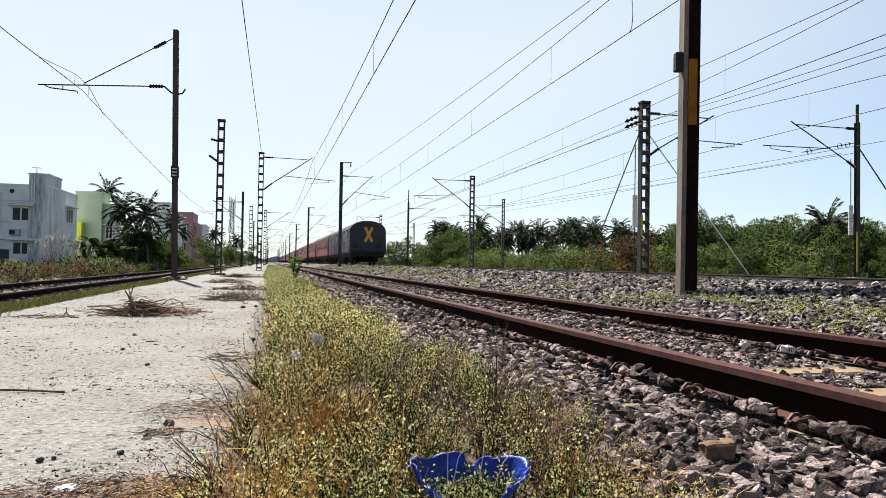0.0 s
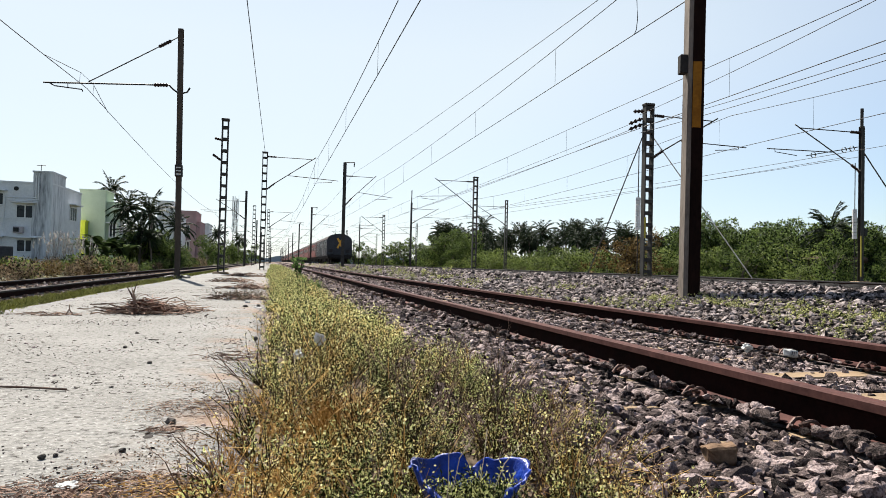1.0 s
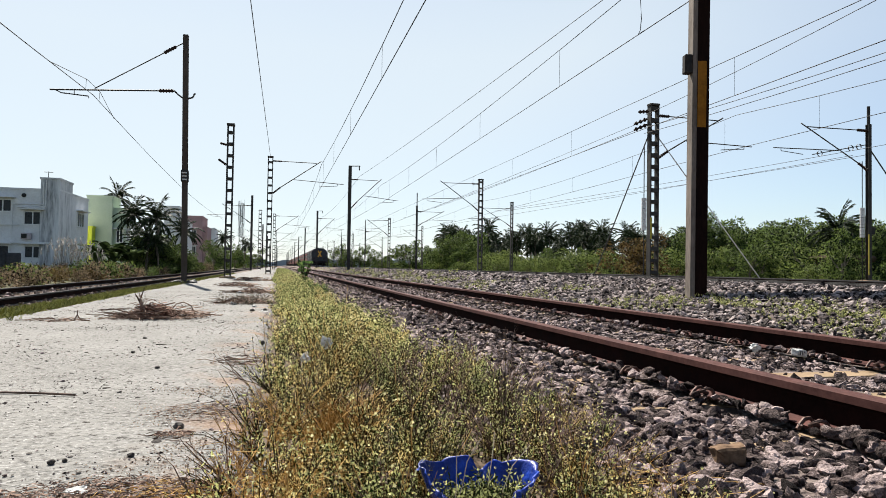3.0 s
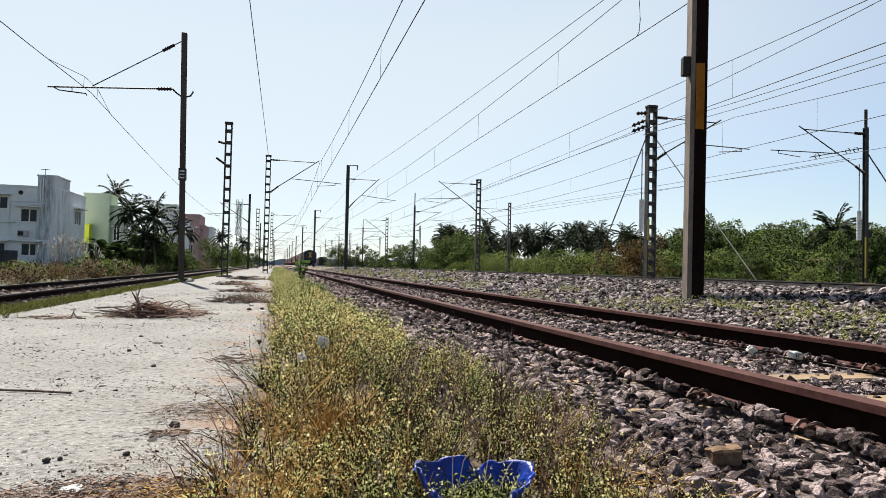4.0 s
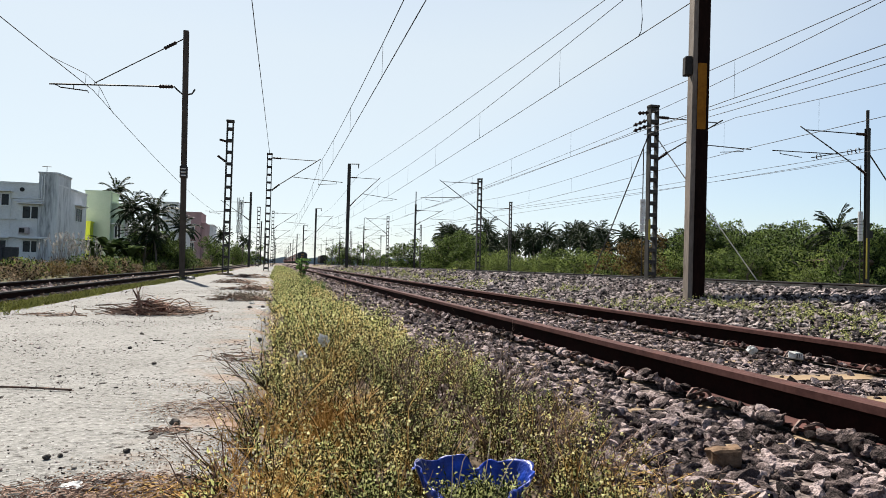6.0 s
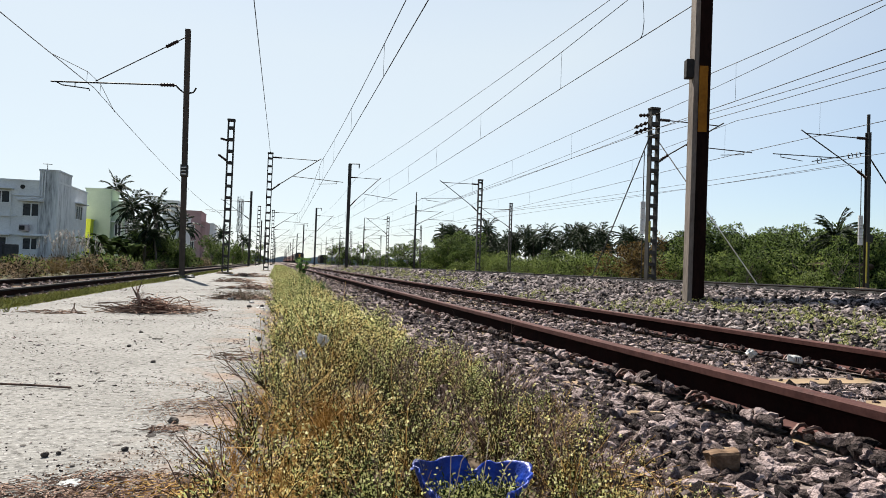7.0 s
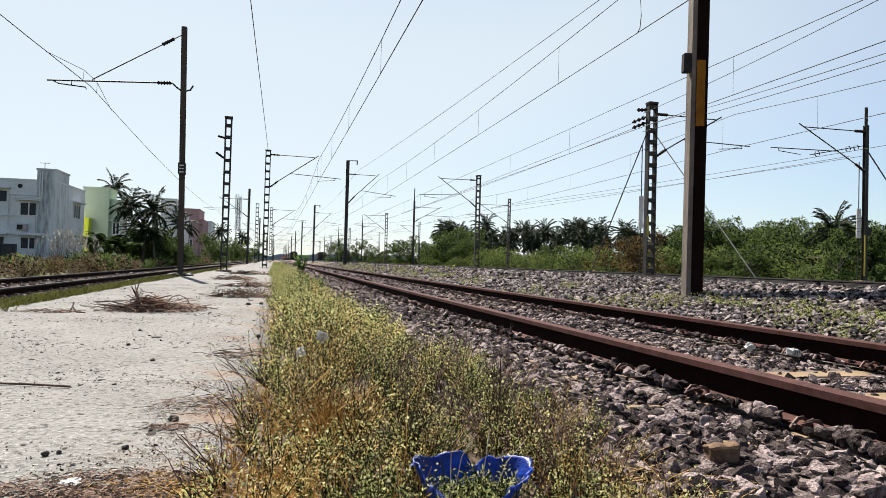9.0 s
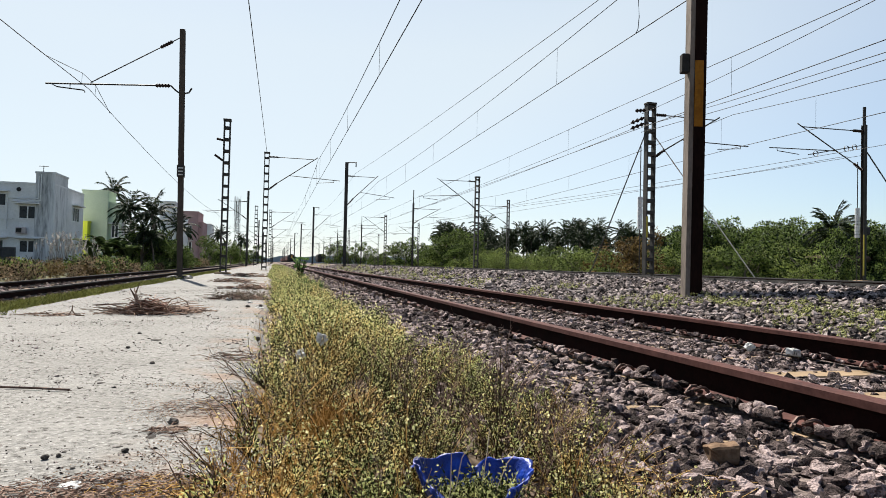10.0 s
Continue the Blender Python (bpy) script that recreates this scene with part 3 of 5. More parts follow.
def plain_mast(x, y, z, h, label, side, reach, lattice, w=0.28, zr=None, lamp=False, rod=False, top=None):
    m = mast_thing(x, y, z, label)
    if lattice:
        lattice_mast(m, w, 0.3, -0.3, h, step=0.5)
    else:
        part("column", i_mast_bm(w, min(0.25, w * 1.1), -0.3, h), M_STEEL, m)
    if lamp:
        bm = bmesh.new()
        tube(bm, (0, 0, h - 0.02), (0.85, 0, h + 0.02), 0.04)
        tube(bm, (0.78, 0, h), (0.78, 0, h - 0.35), 0.05)
        part("top_arm", bm, M_STEEL, m)
    if rod:
        bm = bmesh.new()
        tube(bm, (0, 0, h), (0, 0, h + 1.5), 0.06)
        part("top_rod", bm, M_STEEL, m)
    if side:
        cantilever(m, side, reach, top or h - 0.25, zr or 5.6, w / 2)
    footing(m, 0.0)
    return m


# lattice masts on the platform, serving the rusty track
for i in range(8):
    plain_mast(-0.62, 44.9 + 50 * i, -0.05, 7.55, "perforated steel mast with a bracket arm over the rusty track", 1, 3.1, True, 0.33, 5.8, top=7.35)
m = plain_mast(-2.1, 30.4, 0, 6.55, "bare perforated steel mast with short insulator stubs", 0, 0, True, 0.29)
for a, b in (((-0.15, 0, 5.72), (-0.42, 0, 5.78)), ((-0.15, 0, 4.85), (-0.48, 0, 5.08))):
    bm = bmesh.new()
    insulator(bm, a, b, 0.055, 3)
    part("insulator", bm, M_PORC, m)
for y in (74, 126, 178, 230):
    plain_mast(-2.8, y, -0.1, 8.0, "slim grey steel mast beside the siding", -1, 2.9, False, 0.22, 5.6, top=6.9)
for y in (84, 135):
    plain_mast(-2.2, y, -0.1, 7.2, "perforated steel mast beside the siding", 0, 0, True, 0.36)
# between the rusty track and the main line
for i in range(1, 11):
    plain_mast(5.75, 8.5 + 49 * i, 0.2, 8.9, "grey steel mast with a hooked top beside the main line", 1, 2.55, False, 0.26, 5.85, lamp=True, top=7.75)
# between the far tracks
for y in (52, 98, 148, 198, 248):
    plain_mast(15.65, y, 0.24, 7.42, "perforated steel mast reaching over a far track", -1, 3.2, True, 0.36, 5.5, top=7.1)
for y in (79, 128, 178, 228):
    plain_mast(15.9, y, 0.24, 7.7, "slender pole mast beside the far tracks", 1, 3.2, False, 0.19, 5.8, rod=True, top=7.0)
for y in (74, 124, 174, 224, 274):
    plain_mast(26.05, y, 0.1, 8.1, "grey steel mast at the outer track", -1, 3.6, True, 0.30, 5.9, top=7.4)


def ratchet_weights(parent, x, y):
    for i in range(9):
        bm = bmesh.new()
        tube(bm, (x, y, 2.05 + i * 0.155), (x, y, 2.05 + i * 0.155 + 0.135), 0.105, 12)
        part("balance_weight", bm, M_WHITE, parent, "pale tensioning weight")
    bm = bmesh.new()
    tube(bm, (x, y, 0), (x, y, 5.6), 0.02)
    part("guide_rod", bm, M_STEEL, parent)


# anchor masts
m = plain_mast(15.5, 26.0, 0.26, 7.4, "heavy double anchor mast with tension weights and guys", 1, 3.3, True, 0.41, 5.7, top=7.0)
ratchet_weights(m, -0.42, 0)
bm = bmesh.new()
box(bm, -0.21, -0.12, -0.158, -0.1505, 1.7, 2.6)
part("painted_band", bm, M_LIME, m, "yellow painted band")
for z in (6.85, 6.6):
    bm = bmesh.new()
    insulator(bm, (-0.25, 0.1, z), (-0.45, 0.8, z - 0.1), 0.09, 3)
    part("anchor_insulator", bm, M_PORC, m)
bm = bmesh.new()
insulator(bm, (-0.24, 0, 7.15), (-0.7, 0, 7.1), 0.085, 3)
part("anchor_insulator", bm, M_PORC, m)
for a, b in (((-0.2, 0, 6.2), (-2.6, 0.2, 0.1)), ((0.2, 0, 6.1), (5.3, 0.0, 0.1))):
    bm = bmesh.new()
    tube(bm, a, b, 0.026)
    part("guy_rod", bm, M_WHITE if a[0] > 0 else M_STEEL, m)
m = plain_mast(26.7, 26.0, 0.25, 7.35, "steel anchor mast with a yellow base band near the trees", -1, 3.6, False, 0.17, 5.75, top=7.05, rod=False)
bm = bmesh.new()
tube(bm, (0, 0, 7.3), (0, 0, 8.2), 0.07, 8)
part("top_tube", bm, M_STEEL, m)
ratchet_weights(m, -0.36, 0)
bm = bmesh.new()
box(bm, -0.089, -0.03, -0.099, -0.06, 0.3, 2.2)
part("painted_band", bm, M_LIME, m, "yellow painted band")
bm = bmesh.new()
box(bm, 0.086, 0.30, -0.1, 0.1, 2.2, 2.55, 0.02)
part("junction_box", bm, M_DARK, m)
bm = bmesh.new()
tube(bm, (0.15, 0, 6.1), (4.4, 0.5, 1.8), 0.03)
part("guy_rod", bm, M_STEEL, m)
for s in (0.25, 0.7, 2.4):
    bm = bmesh.new()
    bmesh.ops.create_cone(bm, cap_ends=False, segments=16, radius1=0.13, radius2=0.13, depth=0.06, matrix=pose(-0.4 - s, -0.1, 6.3 - s * 0.2, 90, 0, 0))
    part("tension_wheel", bm, M_DARK, m)
bm = bmesh.new()
tube(bm, (-0.3, -0.1, 6.35), (-3.2, -0.1, 5.75), 0.02)
part("tension_rod", bm, M_STEEL, m)

# single conductors
t = thing("feeder_wire", pose(0, 0, 0), "single sagging feeder wire along the mast tops", "wire", "single wires")
line = [sag((7.75, -40, 7.6), (7.75, 8.5, 7.13), 0.4)[:-1], sag((7.75, 8.5, 7.13), (6.5, 57.5, 8.2), 0.16)[:-1]]
line += [sag((6.5, a, 8.2), (6.5, a + 49, 8.2), 0.5)[:-1] for a in far(57.5, 49, 7)]
wire_obj("conductor", np.concatenate(line), 0.011, t)
t = thing("feeder_wire", pose(0, 0, 0), "single wire falling to the platform mast", "wire", "single wires")
wire_obj("conductor", sag((-0.62, 44.9, 7.5), (-1.02, -6, 7.3), 0.05), 0.012, t)
for pts in (((15.1, 26.8, 7.0), (13.6, 75, 6.1)), ((15.1, 26.8, 6.75), (13.6, 60, 6.0)), ((25.8, 26, 6.1), (20, 90, 6.1)),
            ((15.1, 26, 7.25), (13.0, 8.0, 7.12)), ((15.2, 26.2, 6.75), (14.6, 6.0, 6.05)), ((15.2, 26.2, 6.5), (14.6, 6.0, 5.9)), ((20.0, 62, 6.1), (25.5, 16, 6.1)),
            ((20.6, 62, 6.1), (26.5, 26, 6.15))):
    t = thing("tension_wire", pose(0, 0, 0), "tensioned wire strung between far masts", "wire", "single wires")
    wire_obj("conductor", sag(*pts, 0.12), 0.011, t)


# ---- train ----
def window_mesh(w, h):
    bm = bmesh.new()
    box(bm, -0.02, 0.02, -w / 2, w / 2, -h / 2, h / 2, 0.008)
    return mesh_of("window", bm, M_GLASS)


WIN, DOOR_D = window_mesh(1.15, 0.62), window_mesh(0.8, 1.95)


def coach_body(length):
    """Rounded-roof body shell as an extruded section."""
    half = [(1.58, 1.05), (1.62, 1.25), (1.62, 3.0), (1.58, 3.22), (1.42, 3.5), (1.1, 3.75), (0.6, 3.92), (0, 3.98)]
    sec = half + [(-x, z) for x, z in half[-2::-1]]
    n = len(sec)
    V, ys = [], (0.0, length)
    for y in ys:
        V += [(x, y, z) for x, z in sec]
    bm = bmesh.new()
    vs = [bm.verts.new(v) for v in V]
    for i in range(n):
        bm.faces.new((vs[i], vs[(i + 1) % n], vs[n + (i + 1) % n], vs[n + i]))
    bm.faces.new(vs[:n][::-1])
    bm.faces.new(vs[n:])
    bmesh.ops.recalc_face_normals(bm, faces=bm.faces)
    return bm


LEN, PITCH = 21.6, 22.6


def build_coach(rear):
    c = thing("passenger_coach", pose(0, 0, 0), "dark grey rear van with an orange cross on its end" if rear else "dull red passenger coach with a maroon window band", "coach", "coaches of the train")
    part("body", coach_body(LEN), M_GREYC if rear else M_REDC, c)
    bm = coach_body(LEN - 0.1)
    for v in bm.verts:
        v.co.y += 0.05
        v.co.z = max(v.co.z, 3.2) + 0.012
        v.co.x *= 1.004
    part("roof", bm, M_ROOFC, c)
    bm = bmesh.new()
    box(bm, -1.45, 1.45, 0.1, LEN - 0.1, 0.75, 1.05)
    box(bm, -1.2, 1.2, 7.5, 14, 0.35, 0.75)
    part("underframe", bm, M_UNDER, c)
    for y in (3.2, LEN - 3.2):
        b = part("bogie", bmesh_bogie(), M_UNDER, c)
        b.location = (0, y, 0)
        for dy in (-1.3, 1.3):
            for s in (-1, 1):
                bm = bmesh.new()
                tube(bm, (s * 0.80, dy, 0.457), (s * 0.93, dy, 0.457), 0.457, 20)
                part("wheel", bm, M_DARK, b)
    for s in (-1, 1):
        if not rear:
            bm = bmesh.new()
            box(bm, s * 1.627 - 0.006, s * 1.627 + 0.006, 0.6, LEN - 0.6, 2.0, 2.95)
            part("window_band", bm, M_BAND, c, "maroon painted window band")
            bm = bmesh.new()
            box(bm, s * 1.627 - 0.006, s * 1.627 + 0.006, 0.3, LEN - 0.3, 1.12, 1.95)
            part("lower_panel", bm, M_LOWER, c, "dusty faded red lower panel")
            for k in range(9):
                part("window", WIN, None, c).location = (s * 1.632, 2.7 + k * 2.02, 2.45)
            for y in (0.95, LEN - 0.95):
                part("door", DOOR_D, None, c).location = (s * 1.63, y, 2.15)
        else:
            for y in (2.4, 6.6, 14.6, 18.4):
                part("door", DOOR_D, None, c).location = (s * 1.63, y, 2.15)
            for y in (4.4, 9.6, 11.6):
                part("window", WIN, None, c).location = (s * 1.63, y, 2.6)
            for y in (1.2, 3.5, 5.5, 7.8, 13.4, 16.5, 20.0):
                bm = bmesh.new()
                box(bm, s * 1.63 - 0.01, s * 1.63 + 0.01, y - 0.04, y + 0.04, 1.1, 3.15)
                part("side_rib", bm, M_CREAM, c, "pale side rib")
    for y in (3, 7.5, 12, 17):
        bm = bmesh.new()
        box(bm, -0.35, 0.35, y - 0.3, y + 0.3, 3.95, 4.06, 0.03)
        part("roof_vent", bm, M_ROOFC, c)
    if rear:
        bm = bmesh.new()
        for s in (-1, 1):
            q = bmesh.new()
            box(q, -0.12, 0.12, -0.012, 0.012, -0.72, 0.72)
            q.transform(pose(0.05, -0.09 - 0.004 * s, 2.75, 0, s * 27, 0))
            tmp = bpy.data.meshes.new("tmp")
            q.to_mesh(tmp)
            q.free()
            bm.from_mesh(tmp)
            bpy.data.meshes.remove(tmp)
        part("rear_cross", bm, M_XYEL, c, "large orange-yellow cross")
        for x in (-1.15, 1.05):
            bm = bmesh.new()
            box(bm, x - 0.26, x + 0.26, -0.05, 0.0, 1.55, 1.95, 0.02)
            part("tail_lamp_box", bm, M_DARK, c)
        for x in (-1.0, 1.0):
            bm = bmesh.new()
            tube(bm, (x, 0.1, 1.08), (x, -0.5, 1.08), 0.11, 12)
            tube(bm, (x, -0.5, 1.08), (x, -0.56, 1.08), 0.24, 16)
            part("buffer", bm, M_UNDER, c)
        bm = bmesh.new()
        box(bm, -1.5, 1.5, -0.08, 0.1, 0.8, 1.25, 0.03)
        part("buffer_beam", bm, M_UNDER, c)
        bm = bmesh.new()
        box(bm, -0.62, 0.62, -0.07, 0.0, 1.3, 3.35, 0.04)
        part("gangway_plate", bm, M_GREYC, c)
        for x in (-0.05, 0.25):
            bm = bmesh.new()
            tube(bm, (x, -0.25, 1.0), (x, -0.25, 0.5), 0.045)
            part("brake_hose", bm, M_UNDER, c)
    return c


def bmesh_bogie():
    bm = bmesh.new()
    for s in (-1, 1):
        box(bm, s * 1.05 - 0.08, s * 1.05 + 0.08, -1.7, 1.7, 0.45, 0.75, 0.03)
        for dy in (-1.3, 1.3):
            box(bm, s * 1.1 - 0.1, s * 1.1 + 0.1, dy - 0.2, dy + 0.2, 0.3, 0.65, 0.03)
            tube(bm, (0, dy, 0.457), (s * 0.8, dy, 0.457), 0.08)
    box(bm, -1.0, 1.0, -0.3, 0.3, 0.5, 0.8)
    return bm


rear_van = build_coach(True)
coach = build_coach(False)
# a locomotive standing far ahead on the outer track
loco = thing("locomotive", pose(20.0, 300, 0.36), "dark locomotive standing far down the line", "locomotive")
part("body", coach_body(16), M_UNDER, loco)
bm = bmesh.new()
box(bm, -1.4, 1.4, 0.1, 15.9, 0.35, 1.05)
part("underframe", bm, M_UNDER, loco)
for x in (-0.75, 0.75):
    bm = bmesh.new()
    box(bm, x - 0.5, x + 0.5, -0.03, 0.0, 2.4, 3.1, 0.01)
    part("windscreen", bm, M_GLASS, loco)
coaches = [rear_van, coach] + [copy_thing(coach, pose(0, 0, 0)) for _ in range(18)]


# ---- houses ----
def window_unit(parent, x, y, z, w, h, axis="y", panes=2):
    """A framed window with sunshade, set on a wall that faces -y or +x."""
    ang = 0 if axis == "y" else 90
    base = pose(x, y, z, 0, 0, ang)
    bm = bmesh.new()
    box(bm, -w / 2, w / 2, -0.02, 0.02, -h / 2, h / 2)
    wdw = part("window", bm, M_GLASS, parent)
    wdw.matrix_basis = base
    bars = [(-w / 2 - 0.1, w / 2 + 0.1, h / 2, h / 2 + 0.1), (-w / 2 - 0.1, w / 2 + 0.1, -h / 2 - 0.1, -h / 2),
            (-w / 2 - 0.1, -w / 2, -h / 2, h / 2), (w / 2, w / 2 + 0.1, -h / 2, h / 2)]
    bars += [(w * (k / panes - 0.5) - 0.05, w * (k / panes - 0.5) + 0.05, -h / 2, h / 2) for k in range(1, panes)]
    for a, b, c, d in bars:
        bm = bmesh.new()
        box(bm, a, b, -0.06, 0.06, c, d)
        part("frame_bar", bm, M_WALLW, wdw)
    bm = bmesh.new()
    box(bm, -w / 2 - 0.35, w / 2 + 0.35, -0.6, 0.0, h / 2 + 0.22, h / 2 + 0.32)
    part("sunshade", bm, M_WALLW, wdw)


def block(parent, x0, x1, y0, y1, z1, material, name="wall", z0=-0.8, parapet=0.45):
    bm = bmesh.new()
    box(bm, x0, x1, y0, y1, z0, z1, 0.03)
    part(name, bm, material, parent)
    bm = bmesh.new()
    for a, b, c, d in ((x0 - 0.06, x1 + 0.06, y0 - 0.06, y0 + 0.15), (x0 - 0.06, x1 + 0.06, y1 - 0.15, y1 + 0.06),
                       (x0 - 0.06, x0 + 0.15, y0 + 0.15, y1 - 0.15), (x1 - 0.15, x1 + 0.06, y0 + 0.15, y1 - 0.15)):
        box(bm, a, b, c, d, z1 - parapet * 0.3, z1 + 0.02)
    part("parapet", bm, material, parent)


def ledge(parent, x0, x1, y, z, material):
    bm = bmesh.new()
    box(bm, x0, x1, y - 0.16, y, z, z + 0.12)
    part("ledge", bm, material, parent)


def pipe(parent, pts):
    bm = bmesh.new()
    for a, b in zip(pts, pts[1:]):
        tube(bm, a, b, 0.05)
    part("drain_pipe", bm, M_WALLW, parent)


h = thing("house", pose(0, 0, 0), "stained white flat-roofed house with a taller stair block", "house", "houses beyond the siding")
block(h, -34, -20.02, 70.05, 80, 7.35, M_WALLW)
block(h, -21.6, -19.98, 69.9, 74, 8.4, M_STAIN, "stair_block")
ledge(h, -23.6, -21.2, 70.05, 5.55, M_WALLW)
ledge(h, -34, -23.4, 70.05, 3.9, M_WALLW)
ledge(h, -34, -20.1, 70.05, 2.25, M_WALLW)
window_unit(h, -22.2, 70.03, 4.6, 1.35, 1.1)
window_unit(h, -22.1, 70.03, 1.45, 1.3, 1.0)
window_unit(h, -24.6, 70.03, 1.6, 0.9, 0.7, panes=1)
window_unit(h, -24.7, 70.03, 5.7, 1.3, 1.0, panes=2)
window_unit(h, -20.0, 77.0, 4.9, 2.2, 1.3, "x", 3)
pipe(h, [(-21.3, 69.8, 8.0), (-21.3, 69.8, 5.9), (-23.9, 69.95, 5.9), (-23.9, 69.95, 3.0)])
pipe(h, [(-21.1, 69.8, 8.2), (-21.1, 69.8, 5.7), (-23.6, 69.95, 5.7)])
bm = bmesh.new()
box(bm, -23.0, -22.2, 69.5, 70.0, 2.6, 3.2, 0.04)
part("air_conditioner", bm, M_CREAM, h)
bm = bmesh.new()
box(bm, -22.95, -22.5, 69.48, 69.5, 2.7, 3.1)
part("fan_grille", bm, M_DARK, h)
bm = bmesh.new()
tube(bm, (-21.3, 71, 8.4), (-21.3, 71, 9.1), 0.03)
tube(bm, (-21.7, 71, 9.05), (-20.9, 71, 9.05), 0.03)
part("roof_aerial", bm, M_STEEL, h)
bm = bmesh.new()
tube(bm, (-23.0, 70.0, 6.7), (-23.0, 70.06, 6.7), 0.2, 14)
part("vent_hole", bm, M_DARK, h)

h = thing("house", pose(0, 0, 0), "pale green plastered house with a lime side wing", "house", "houses beyond the siding")
block(h, -21.2, -18.5, 84, 88, 8.2, M_WALLG)
block(h, -18.5, -17.3, 84.6, 88, 6.9, M_WALLG)
block(h, -21.3, -20.2, 82.6, 83.9, 4.6, M_WALLY, "side_wing")
window_unit(h, -17.28, 86.3, 4.0, 1.4, 1.4, "x")
window_unit(h, -17.8, 84.58, 3.6, 0.6, 1.3)
h = thing("house", pose(0, 0, 0), "narrow white house among the palms", "house", "houses beyond the siding")
block(h, -17.5, -15.2, 113, 122, 9.6, M_WALLW)
block(h, -15.2, -14.3, 113.5, 122, 7.4, M_WALLW)
window_unit(h, -14.7, 113.45, 5.2, 0.6, 1.2)
window_unit(h, -14.7, 113.45, 2.2, 0.6, 1.2)
h = thing("house", pose(0, 0, 0), "dusty pink three-storey house behind trees", "house", "houses beyond the siding")
block(h, -19.0, -14.6, 140, 150, 10.0, M_WALLP)
block(h, -14.6, -13.8, 141, 150, 8.0, M_WALLP)
for z in (3.2, 6.4):
    for x in (-18.0, -16.2):
        window_unit(h, x, 139.98, z, 0.9, 1.5)
h = thing("house", pose(0, 0, 0), "low pale house far down the siding", "house", "houses beyond the siding")
block(h, -18.6, -14.9, 170, 180, 9.2, M_WALLW)
window_unit(h, -16.5, 169.98, 5.6, 1.2, 1.5)

bm = bmesh.new()
box(bm, -40, -17.2, 52, 52.25, -0.8, 1.15, 0.02)
for k in range(10):
    box(bm, -40 + k * 2.4, -39.7 + k * 2.4, 51.9, 52.35, -0.8, 1.3)
tagged(part("boundary_wall", bm, M_WALLD), "low grimy boundary wall before the houses", "wall")

# far right hut
h = thing("hut", pose(0, 0, 0), "low brown thatched hut among bushes", "hut")
block(h, 36.6, 39.0, 38, 40, 1.45, M_HUT)
bm = bmesh.new()
box(bm, 36.3, 39.3, 37.5, 40.5, 1.45, 1.85, 0.15)
part("roof", bm, M_HUT, h)

# cell tower
t = thing("cell_tower", pose(-13.0, 250, 0) @ Matrix.Diagonal((0.58, 0.58, 0.94, 1)), "slender lattice telecom tower with antenna panels", "tower")
for s, q in ((-1, -1), (1, -1), (-1, 1), (1, 1)):
    bm = bmesh.new()
    tube(bm, (s * 1.5, q * 1.5, -1), (s * 0.6, q * 0.6, 23), 0.15)
    part("leg", bm, M_STEEL, t)
for k in range(11):
    z = k * 2.0
    w0, w1 = 1.3 - 0.035 * z, 1.3 - 0.035 * (z + 2)
    bm = bmesh.new()
    tube(bm, (-w0, -w0, z), (w1, -w1, z + 2), 0.07)
    tube(bm, (w0, -w0, z), (-w1, -w1, z + 2), 0.07)
    tube(bm, (-w0, -w0, z), (w0, -w0, z), 0.07)
    part("brace", bm, M_STEEL, t)
for x in (-1.7, -1.3, -0.9, -0.4, 0.1, 0.5, 1.0, 1.4, 1.8):
    for z in (11.0, 13.0, 15.0, 17.0, 18.5, 20.0, 21.5, 22.5):
        bm = bmesh.new()
        dz, w = random.uniform(-0.6, 0.6), random.uniform(0.08, 0.18)
        box(bm, x - w, x + w, -1.4, -1.1, z + dz, z + dz + random.uniform(1.2, 2.1), 0.05)
        part("antenna_panel", bm, M_WHITE, t)


# ---- trees ----
def tree_mesh(seed, height, spread, n, leaf, material):
    """Trunk and limbs; a crown of leaf sprays set in uneven clumps."""
    g = np.random.default_rng(seed)
    A, B, R = [], [], []
    tips = []
    for k in range(7):
        a = g.uniform(0, 6.28)
        base = np.array([0, 0, height * g.uniform(0.12, 0.4)])
        tip = np.array([math.cos(a) * spread * g.uniform(0.3, 0.8), math.sin(a) * spread * g.uniform(0.3, 0.8), height * g.uniform(0.45, 0.9)])
        mid = (base + tip) / 2 + g.normal(size=3) * 0.15
        A += [base, mid]
        B += [mid, tip]
        R += [0.09, 0.05]
        tips.append(tip)
    A.append(np.array([0, 0, -0.4]))
    B.append(np.array([0, 0, height * 0.5]))
    R.append(0.16)
    R = np.array(R) * height / 6
    centres = []
    for c in range(20):
        t = tips[g.integers(7)]
        centres.append(t * [1, 1, 1] + g.normal(size=3) * [spread * 0.3, spread * 0.3, height * 0.15])
    centres += [np.array([g.normal() * spread * 0.55, g.normal() * spread * 0.55, height * g.uniform(0.08, 0.4)]) for _ in range(9)]
    centres = np.array(centres)
    rad = g.uniform(0.16, 0.34, len(centres)) * spread
    pick = g.integers(0, len(centres), n)
    d = unit(g.normal(size=(n, 3)))
    P = centres[pick] + d * (rad[pick] * g.uniform(0.55, 1.08, n))[:, None] * [1, 1, 0.8]
    P[:, 2] = np.maximum(P[:, 2], 0.05)
    D = unit(d + g.normal(size=(n, 3)) * 0.7 + [0, 0, 0.15])
    L = leaf * g.uniform(0.6, 1.4, n)
    return sticks_mesh("trunk", A, B, R, R * 0.6, M_BARK), leaves_mesh("crown", P, D, L, L * 0.5, material)


